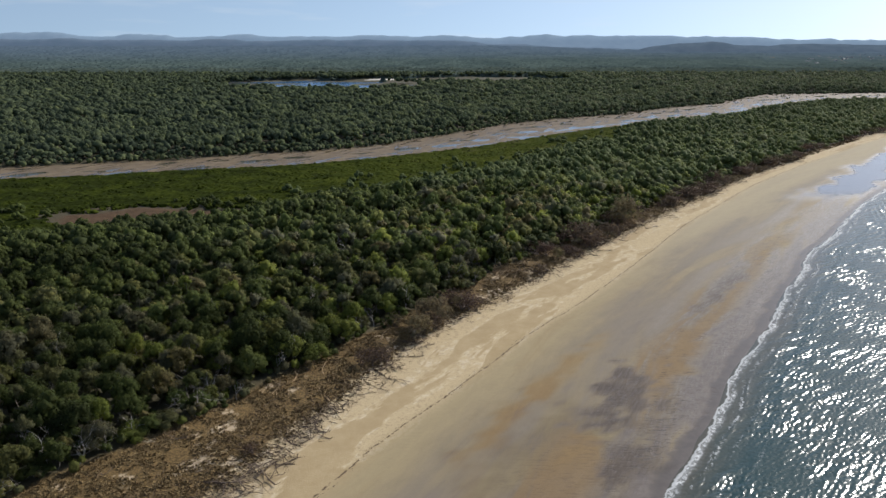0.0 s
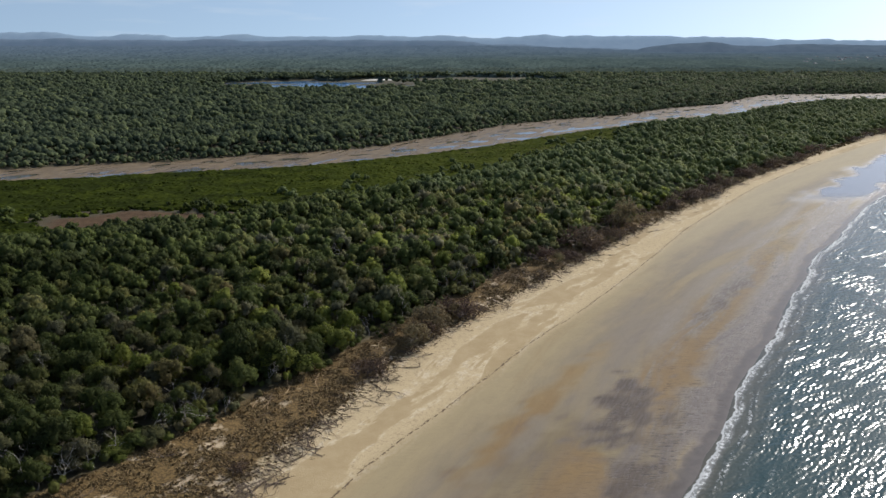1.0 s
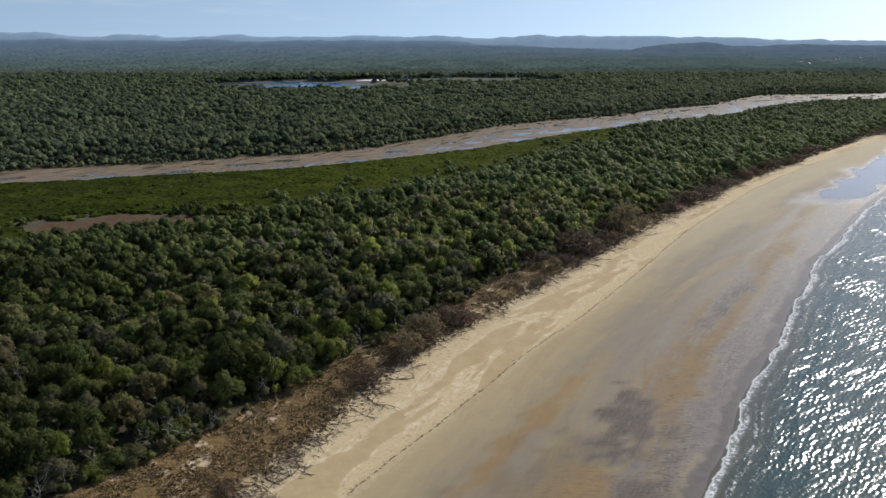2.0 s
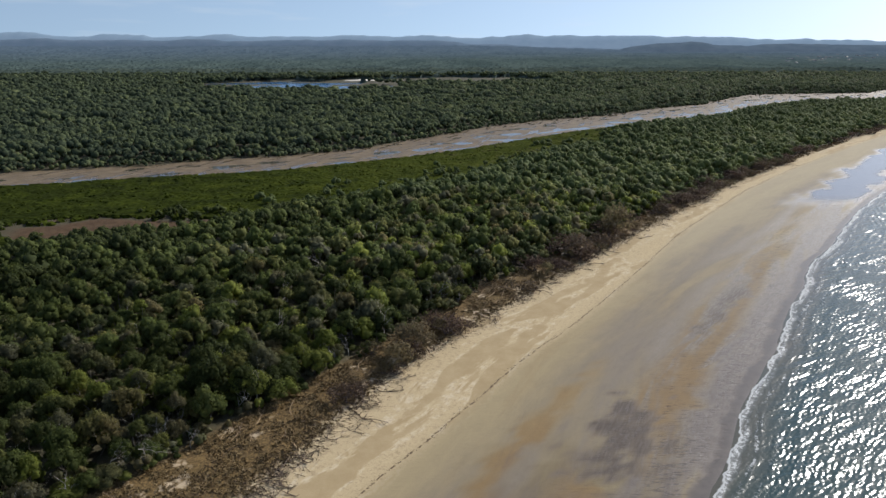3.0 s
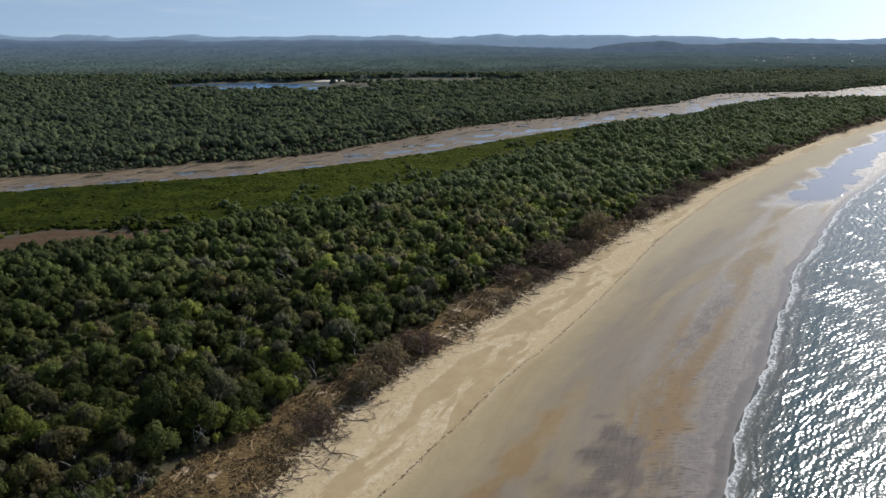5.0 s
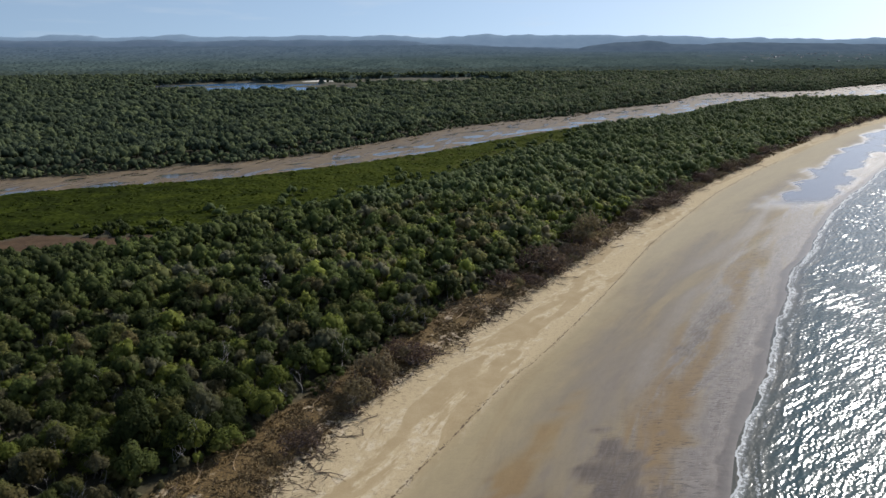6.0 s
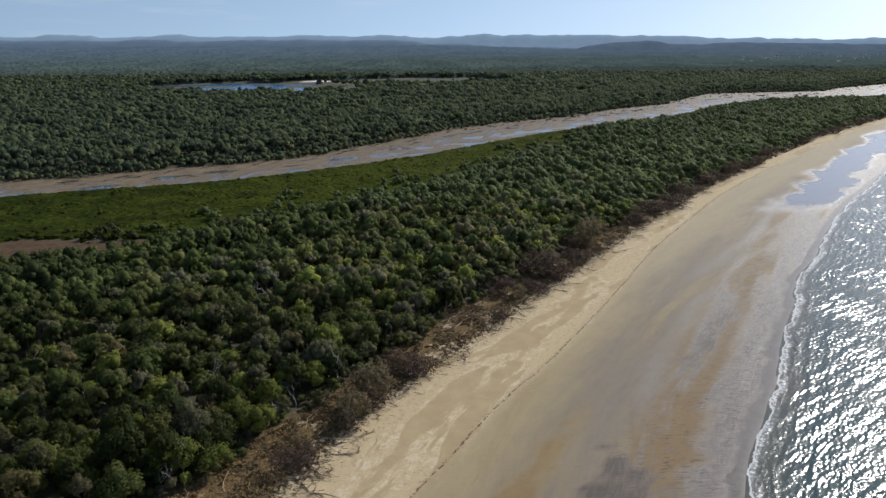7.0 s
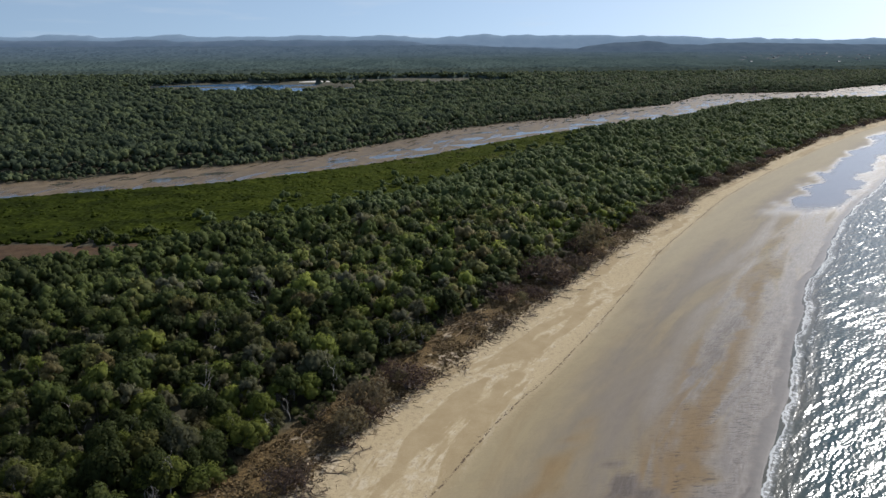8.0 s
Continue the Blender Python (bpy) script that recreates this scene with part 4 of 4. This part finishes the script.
def forest_north():
    """Woods on the far bank of the creek."""
    x, y = scatter(-1150, 1350, 420, 1700, 7.4, 21, 0.6)
    off = y - y_north(x)
    r = np.random.RandomState(22)
    keep = (off > 9) & in_wedge(x, y, 20) & (pond_in(x, y) < -0.06 - 0.16 * (y < 1400)) & (np.hypot((x + 132) / 70, (y - 1545) / 60) > 1) & (lowland(x, y) > 1)
    keep &= r.uniform(size=len(x)) < np.where(off < 220, 1.0, 0.60) + 0.2 * wave_noise(x, y, 80, 56)
    x, y, off = x[keep], y[keep], off[keep]
    n = len(x)
    bank = step(off, 30, 4)
    size = (2.9 + 3.6 * r.beta(1.3, 2.0, n)) * (1 - 0.25 * bank) * (1.18 + 0.45 * step(off, 200, 420))
    tall = (8.2 + 3.6 * r.beta(1.6, 1.8, n) + 1.8 * wave_noise(x, y, 70, 53)) * (1 - 0.5 * bank)
    # haze brightening to the right is put into the tint, darker leftward
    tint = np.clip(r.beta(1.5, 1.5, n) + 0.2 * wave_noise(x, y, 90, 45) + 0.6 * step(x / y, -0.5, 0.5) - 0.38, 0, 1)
    near = off < 220
    z = land(x, y)
    for sel, lobes, leaves in ((near, 3, 26), (~near, 2, 10)):
        protos = [crown_shape(500 + k, lobes, leaves, 0.28 if lobes > 2 else 0.4, 0.7, 1.15 if lobes > 2 else 1.35) for k in range(12)]
        low = np.maximum(tall[sel] - 1.5 * size[sel], 0.25 * tall[sel])
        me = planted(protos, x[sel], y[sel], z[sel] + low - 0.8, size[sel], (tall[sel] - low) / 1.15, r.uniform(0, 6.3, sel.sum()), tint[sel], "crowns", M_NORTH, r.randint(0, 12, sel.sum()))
        stand("far_forest", "grey-green eucalypt woodland across the creek", "forest", me, trunks_mesh(x[sel], y[sel], z[sel], low + 1, 6))


def far_canopy():
    """Closed canopy of the far plain as one rough sheet."""
    ys = 1500 * 1.0066 ** np.arange(0, 180)
    us = np.arange(-0.86, 1.0, 0.0038)
    Y, U = np.meshgrid(ys, us, indexing="ij")
    r = np.random.RandomState(31)
    X = Y * U + r.uniform(-2, 2, Y.shape)
    Yj = Y + r.uniform(-4, 4, Y.shape)
    open_land = (pond_in(X, Yj) > -0.12) | (lowland(X, Yj) < 1) | (np.hypot((X + 132) / 80, (Yj - 1560) / 50) < 1)
    Z = np.where(open_land, -1.5, r.uniform(4.5, 10, Y.shape) * np.where(town_open(X, Yj), 0.55, 1) + 2.5 * wave_noise(X, Yj, 160, 34)) + rise(X, Yj)
    Z = np.where((X - x_sand(Yj) > -30) | (Yj < y_north(X) + 25), -2.0, Z)
    P, cut = np.stack([X, Yj, Z], -1), 44
    near = P[:cut]
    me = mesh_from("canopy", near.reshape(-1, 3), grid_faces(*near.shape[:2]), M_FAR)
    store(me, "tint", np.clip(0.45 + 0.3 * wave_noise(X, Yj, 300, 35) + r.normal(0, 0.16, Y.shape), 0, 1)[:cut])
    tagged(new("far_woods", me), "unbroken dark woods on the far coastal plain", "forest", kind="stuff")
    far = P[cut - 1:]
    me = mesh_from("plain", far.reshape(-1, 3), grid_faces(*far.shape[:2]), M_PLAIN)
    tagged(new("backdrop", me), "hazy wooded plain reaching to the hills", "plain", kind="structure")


forest_south()
scrub()
forest_north()
far_canopy()


# ---- backdrop hills ----
def ridge(y0, depth, tops, mat, label, seed, rough):
    """A range of hills: tops are bearings (x over y) and heights."""
    us = np.arange(-1.0, 1.15, 0.004)
    top = smoothed([u for u, _ in tops], [h for _, h in tops], 0.01)(us)
    n = wave_noise(us * 1000, us * 0, 120, seed, 4)
    top = np.where(top > 1, top + rough * n * np.minimum(top / 30, 1), top)
    vs = np.linspace(0, 1, 9)
    V = []
    for v in vs:
        yy = np.full_like(us, y0 + depth * (v - 0.5))
        prof = math.sin(math.pi * v)
        V.append(np.stack([us * y0, yy , top * prof ** 0.8 - 6 ], -1))
    V = np.stack(V)
    me = mesh_from("hills", V.reshape(-1, 3), grid_faces(len(vs), len(us)), mat, True)
    return tagged(new("backdrop", me), label, "hills", kind="structure")


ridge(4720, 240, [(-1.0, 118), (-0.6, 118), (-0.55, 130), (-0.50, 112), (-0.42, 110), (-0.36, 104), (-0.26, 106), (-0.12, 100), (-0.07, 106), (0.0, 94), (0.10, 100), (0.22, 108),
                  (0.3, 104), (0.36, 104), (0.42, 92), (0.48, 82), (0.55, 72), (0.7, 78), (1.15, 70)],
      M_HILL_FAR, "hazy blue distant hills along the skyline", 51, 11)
# added middle range, its colour stepping the haze from plain to skyline
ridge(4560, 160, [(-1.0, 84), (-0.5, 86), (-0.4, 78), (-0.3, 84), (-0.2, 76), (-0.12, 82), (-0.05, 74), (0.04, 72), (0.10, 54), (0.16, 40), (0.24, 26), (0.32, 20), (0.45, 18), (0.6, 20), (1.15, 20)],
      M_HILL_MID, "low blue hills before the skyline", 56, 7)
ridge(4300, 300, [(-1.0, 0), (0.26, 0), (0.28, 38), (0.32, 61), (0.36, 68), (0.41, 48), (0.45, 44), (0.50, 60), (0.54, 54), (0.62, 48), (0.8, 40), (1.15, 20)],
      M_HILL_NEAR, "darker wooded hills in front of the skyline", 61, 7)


# ---- the litter strip: dead shrubs, driftwood, dry grass ----
def shore_way(y):
    """Unit direction along the shore at y."""
    v = Vector((float(x_sand(y + 2) - x_sand(y - 2)), 4.0, 0))
    return v.normalized()


def dead_shrub_meshes(seed):
    r = np.random.RandomState(seed)
    stems = []
    for k in range(6):
        a = k * 1.05 + r.uniform(0, 0.5)
        out = limb(r, (r.normal() * 0.12, r.normal() * 0.12, -0.1), (math.cos(a) * 0.8, math.sin(a) * 0.8, r.uniform(0.7, 1.5)), r.uniform(1.0, 1.5), 0.055, 2, 0.0, 3, (2, 2))
        stems.append(mesh_from("stem", *joined(out), M_TWIG))
    v, f, n = crown_shape(seed + 50, 7, 300, 0.10, 0.55, 0.01, 1.3)
    twigs = crown_mesh("foliage", (v * (1.15, 1.15, 1.1), f, n), M_TWIGLEAF)
    return stems, twigs


def dead_shrubs():
    r = np.random.RandomState(70)
    masters = []
    for k in range(6):
        ob = tagged(new("dead_shrub"), "leafless grey-brown shrub in the litter behind the beach", "shrub", "dead shrubs behind the beach")
        st, tw = dead_shrub_meshes(700 + k)
        for me in st:
            part("stem", me, ob)
        tagged(part("foliage", tw, ob, "brittle brown twigs and withered leaves"), kind="stuff")
        masters.append(ob)
    spots = [(-1.0, 214.0, 2.4), (45.0, 291.0, 2.9), (62.0, 311.0, 2.6), (-8.0, 195.0, 2.0), (6.0, 227.0, 2.0), (-37.0, 176.0, 1.7)]
    while len(spots) < 150:
        y = r.uniform(128, 330) if len(spots) < 34 else r.uniform(280, 520) if len(spots) < 100 else r.uniform(480, 860)
        lo = float(d_front(y))
        d = r.uniform(lo - 3.0 * (y > 290), -1.5)
        x = float(x_sand(y)) + d
        thick = wave_noise(np.array([x]), np.array([y]), 34, 71)[0]
        if thick < (0.28 if y < 280 else -0.1) + 0.3 * (y < 180) or any(math.hypot(x - a, y - b) < 2.6 for a, b, _ in spots):
            continue
        spots.append((x, y, (r.uniform(1.0, 2.2) if r.uniform() < 0.7 else r.uniform(2.2, 3.3)) * (1.0 if y > 180 else 0.7)))
    for n, (x, y, s) in enumerate(spots):
        m = pose(x, y, float(land(x, y)), 0, 0, r.uniform(0, 360)) @ Matrix.Diagonal((s, s, s * r.uniform(0.65, 1.0), 1))
        if n < len(masters):
            masters[n].matrix_basis = m
        else:
            copy_thing(masters[n % len(masters)], m)


def laid(v):
    """Presses a branch's points down onto the sand."""
    v = v.copy()
    v[:, 2] = 0.05 + np.abs(v[:, 2]) * 0.5
    return v


def driftwood():
    """Fallen branches along the upper edge of the sand."""
    r = np.random.RandomState(80)
    masters = []
    for k in range(9):
        stem, branches = grown(r, (-2.4, 0, 0.12), (1, 0, 0.02), 4.8, 0.16, 2, 4, (3, 4))
        for q in range(3):
            a = q * 2.0 + 0.4
            branches.append(joined(limb(r, (-2.35, 0, 0.15), (-0.6, math.cos(a), math.sin(a) * 0.7 + 0.2), 0.9, 0.06, 1, 0.0, 3, (1, 2))))
        ob = tagged(new("fallen_branch"), "weathered dark driftwood branch lying on the upper beach", "driftwood", "driftwood along the beach")
        part("stem", mesh_from("stem", laid(stem[0]), stem[1], M_DRIFT), ob)
        for v, f in branches:
            part("twig", mesh_from("twig", laid(v), f, M_DRIFT), ob)
        masters.append(ob)
    for n in range(230):
        y = 122 + 400 * r.uniform() ** 1.5 if n < 200 else r.uniform(120, 190)
        d = r.normal(1.0, 2.4) if r.uniform() < 0.9 else r.uniform(float(d_front(y)) + 2, -2)
        x = float(x_sand(y)) + d
        way = shore_way(y)
        side = Vector((way.y, -way.x, 0))
        heading = math.degrees(math.atan2(side.y, side.x)) + r.normal(0, 55) + (180 if r.uniform() < 0.3 else 0)
        s = r.uniform(0.5, 1.35)
        m = pose(x, y, float(land(x, y)) - 0.03, r.uniform(-6, 6), r.uniform(-4, 4), heading) @ Matrix.Diagonal((s, s, s, 1))
        if n < 9:
            masters[n].matrix_basis = m
        else:
            copy_thing(masters[n % 9], m)


def bare_trees():
    """Dead and half-bare pale trees in and before the forest."""
    r = np.random.RandomState(90)
    masters = []
    for k in range(5):
        stem, branches = grown(r, (0, 0, -0.2), (0.1 * r.normal(), 0.1 * r.normal(), 1), 6.2, 0.12, 3, 5, (4, 5))
        ob = tagged(new("bare_tree"), "bare pale-grey dead tree at the forest's edge", "tree", "dead trees at the forest's edge")
        part("trunk", mesh_from("trunk", *stem, M_PALE), ob)
        for v, f in branches:
            part("branch", mesh_from("branch", v, f, M_PALE), ob)
        masters.append(ob)
    for n in range(84):
        y = r.uniform(112, 200) if n < 44 else r.uniform(190, 400)
        x = float(x_sand(y) + d_front(y)) - (r.uniform(-1, 6) if n % 3 == 0 else r.uniform(4, 110))
        s = r.uniform(0.8, 1.35)
        m = pose(x, y, float(land(x, y)), 0, 0, r.uniform(0, 360)) @ Matrix.Diagonal((s, s, s, 1))
        if n < 5:
            masters[n].matrix_basis = m
        else:
            copy_thing(masters[n % 5], m)


def dry_grass():
    """Low dry grass, creeper and sticks over the litter strip, as one stuff each."""
    r = np.random.RandomState(95)
    tufts, blades = 17000, 4
    ty = 112 + 520 * r.uniform(size=tufts) ** 1.7
    td = r.uniform(0, 1, tufts)
    td = d_front(ty) * (1 - td) - 1.0 * td - 1.0
    tx = x_sand(ty) + td + r.normal(0, 0.6, tufts)
    keep = wave_noise(tx, ty, 14, 96) > -0.35
    tx, ty = np.repeat(tx[keep], blades), np.repeat(ty[keep], blades)
    x, y = tx + r.normal(0, 0.24, len(tx)), ty + r.normal(0, 0.24, len(ty))
    n = len(x)
    z = land(x, y)
    V = []
    for b in range(2):
        a = r.uniform(0, 6.3, n)
        h, w = r.uniform(0.15, 0.5, n), r.uniform(0.10, 0.28, n)
        lean = r.normal(0, 0.35, (n, 2))
        c, s = np.cos(a) * w, np.sin(a) * w
        V.append(np.stack([np.stack([x - c, y - s, z - 0.02], -1), np.stack([x + c, y + s, z - 0.02], -1), np.stack([x + lean[:, 0], y + lean[:, 1], z + h], -1)], 1))
    V = np.concatenate(V).reshape(-1, 3)
    me = mesh_from("dry_grass", V, np.arange(len(V)).reshape(-1, 3), M_GRASS)
    tagged(new("dry_grass", me), "straw-brown dry grass and creeper behind the beach", "grass", kind="stuff")
    n = 9000
    y = 115 + 420 * r.uniform(size=n) ** 1.5
    x = x_sand(y) + np.where(r.uniform(size=n) < 0.55, r.normal(-2.0, 2.6, n), r.uniform(-18, 0, n))
    z = land(x, y) + 0.04
    a, L = np.where(r.uniform(size=n) < 0.5, r.normal(-0.6, 0.5, n), r.uniform(0, 6.3, n)), 0.5 + 3.4 * r.uniform(size=n) ** 2.2
    dx, dy = np.cos(a) * L / 2, np.sin(a) * L / 2
    px, py = -np.sin(a) * 0.05, np.cos(a) * 0.05
    lift = r.uniform(0, 0.35, n)
    P = [np.stack([x - dx + px, y - dy + py, z], -1), np.stack([x - dx - px, y - dy - py, z], -1), np.stack([x - dx, y - dy, z + 0.09], -1), np.stack([x + dx, y + dy, z + lift], -1)]
    V = np.stack(P, 1).reshape(-1, 3)
    f = np.array([(0, 1, 3), (1, 2, 3), (2, 0, 3)])
    F = (f[None] + (np.arange(n) * 4)[:, None, None]).reshape(-1, 3)
    tagged(new("sticks", mesh_from("sticks", V, F, M_DRIFT)), "scattered dark sticks and twigs on the sand", "sticks", kind="stuff")


def wrack():
    """Seaweed crumbs along the last tide line."""
    r = np.random.RandomState(97)
    n = 1500
    y = 110 + 420 * r.uniform(size=n)
    x = x_sand(y) + d_wrack(y) + 1.1 * wave_noise(y, y * 0, 23, 98) + r.normal(0, 0.28, n)
    keep = wave_noise(x, y, 9, 99) > -0.25
    x, y = x[keep], y[keep]
    n = len(x)
    v = ICO_V[None] * r.uniform(0.04, 0.13, (n, 1, 1)) * r.uniform(0.6, 1.4, (n, len(ICO_V), 1)) * (1, 1, 0.5)
    V = (v + np.stack([x, y, land(x, y) + 0.02], -1)[:, None]).reshape(-1, 3)
    F = (ICO_F[None] + (np.arange(n) * len(ICO_V))[:, None, None]).reshape(-1, 3)
    tagged(new("seaweed", mesh_from("seaweed", V, F, M_DRIFT)), "dark seaweed crumbs along the last tide line", "seaweed", kind="stuff")


def fallen_trunks():
    """Long stripped trunks lying along the litter strip."""
    r = np.random.RandomState(85)
    meshes = []
    for k in range(4):
        out = limb(r, (-4.5, 0, 0.16), (1, 0, 0.0), 9.0, 0.2, 1, 0.0, 6, (1, 2))
        v, f = joined(out)
        v[:, 2] = 0.05 + np.abs(v[:, 2]) * 0.7
        meshes.append(mesh_from("fallen_log", v, f, M_LOG))
    for n in range(30):
        y = 128 + 300 * r.uniform() ** 1.3
        x = float(x_sand(y)) + r.uniform(float(d_front(y)) + 3, -3)
        way = shore_way(y)
        s = r.uniform(0.5, 1.2)
        ob = new("fallen_log", meshes[n % 4])
        ob.matrix_basis = pose(x, y, float(land(x, y)) - 0.02, 0, 0, math.degrees(math.atan2(way.y, way.x)) + r.normal(0, 22)) @ Matrix.Diagonal((s, s, s, 1))
        tagged(ob, "long fallen brown tree trunk lying in the litter", "log", "fallen trunks behind the beach")


def brown_bushes():
    """Large half-withered bushes standing in the strip."""
    r = np.random.RandomState(120)
    mat = leaf_material("olive-brown leaves", [(0.0, (0.17, 0.135, 0.085)), (0.5, (0.21, 0.17, 0.095)), (1.0, (0.18, 0.175, 0.085))], True, 2.2)
    masters = []
    for k in range(3):
        ob = tagged(new("bush"), "large olive-brown half-withered bush at the beach's back", "bush", "large bushes behind the beach")
        v, f = trunk_shape(820 + k, 7.0)
        part("stem", mesh_from("stem", np.array(v) * (0.12, 0.12, 0.075), f, M_TWIG), ob)
        part("foliage", crown_mesh("foliage", crown_shape(830 + k, 15, 1100, 0.085, 0.6, 0.35, 1.35), mat), ob)
        masters.append(ob)
    spots = ((4.3, 222.6, 3.2, 4.4), (47.5, 278, 2.8, 3.8), (58.9, 296, 2.8, 4.0), (-2.7, 209, 1.8, 2.4), (-7.4, 199, 1.7, 2.2), (88, 330, 2.8, 4.0))
    for n, (x, y, w, h) in enumerate(spots):
        m = pose(x, y, float(land(x, y)) - 0.1, 0, 0, r.uniform(0, 360)) @ Matrix.Diagonal((w, w, h / 1.25, 1))
        if n < 3:
            masters[n].matrix_basis = m
        else:
            copy_thing(masters[n % 3], m)


def log_heap():
    """Storm-piled stripped logs at the forest's edge."""
    r = np.random.RandomState(130)
    meshes = []
    for k in range(4):
        v, f = joined(limb(r, (-2.2, 0, 0.1), (1, 0, 0.0), 4.4, 0.17, 1, 0.0, 6, (1, 1)))
        meshes.append(mesh_from("log", v, f, M_LOG))
    for n in range(44):
        x, y = 24 + r.normal(0, 3.6), 261 + r.normal(0, 4.2)
        s = r.uniform(0.6, 1.25)
        ob = new("log", meshes[n % 4])
        ob.matrix_basis = pose(x, y, float(land(x, y)) + 0.08 + 0.5 * r.uniform() * math.exp(-((x - 24) ** 2 + (y - 261) ** 2) / 20), 0, r.uniform(-5, 5), 15 + r.normal(0, 32)) @ Matrix.Diagonal((s, s, s, 1))
        tagged(ob, "light brown stripped log in a storm-piled heap", "log", "logs heaped behind the beach")


dead_shrubs()
brown_bushes()
log_heap()
fallen_trunks()
driftwood()
bare_trees()
dry_grass()
wrack()


# ---- far town and sand bank ----
def house_master():
    ob = tagged(new("house"), "small pale house with a light metal roof among trees", "house", "houses of the far town")
    bm = bmesh.new()
    bmesh.ops.create_cube(bm, size=1.0)
    bmesh.ops.scale(bm, vec=(14, 9, 6.4), verts=bm.verts)
    bmesh.ops.translate(bm, vec=(0, 0, 2.8), verts=bm.verts)
    wall = bpy.data.meshes.new("wall")
    bm.to_mesh(wall)
    bm.free()
    wall.materials.append(M_HOUSE)
    part("wall", wall, ob)
    v = [(-7.6, -5.1, 5.9), (7.6, -5.1, 5.9), (7.6, 5.1, 5.9), (-7.6, 5.1, 5.9), (-5, 0, 8.8), (5, 0, 8.8)]
    f = [(0, 1, 5), (0, 5, 4), (2, 3, 4), (2, 4, 5), (1, 2, 5), (3, 0, 4), (0, 3, 2), (0, 2, 1)]
    part("roof", mesh_from("roof", v, f, M_ROOF), ob, "pale metal hip roof")
    return ob


def town():
    r = np.random.RandomState(60)
    first = house_master()
    n = 0
    while n < 64:
        u, y = r.uniform(0.50, 0.88), r.uniform(2350, 3350)
        x = u * y
        if not town_open(np.array([x]), np.array([y]))[0] or x - float(x_sand(y)) > -60:
            continue
        m = pose(x, y, float(rise(x, y)) - 0.5, 0, 0, r.uniform(0, 180))
        if n == 0:
            first.matrix_basis = m
        else:
            copy_thing(first, m)
        n += 1


def sand_bank():
    xs, ys = spread((-190, -80, 6)), spread((1545, 1600, 6))
    Y, X = np.meshgrid(ys, xs, indexing="ij")
    h = np.clip(1 - np.hypot((X + 132) / 52, (Y - 1573) / 24), 0, 1) ** 0.5
    Z = -1.0 + 4.5 * h + wave_noise(X, Y, 22, 77) * 0.8 * h
    me = mesh_from("sand_bank", np.stack([X, Y, Z], -1).reshape(-1, 3), grid_faces(*X.shape), M_SANDPIT, True)
    tagged(new("sand_bank", me), "pale bare sand bank at the pond's far side", "sand", kind="structure")


town()
sand_bank()
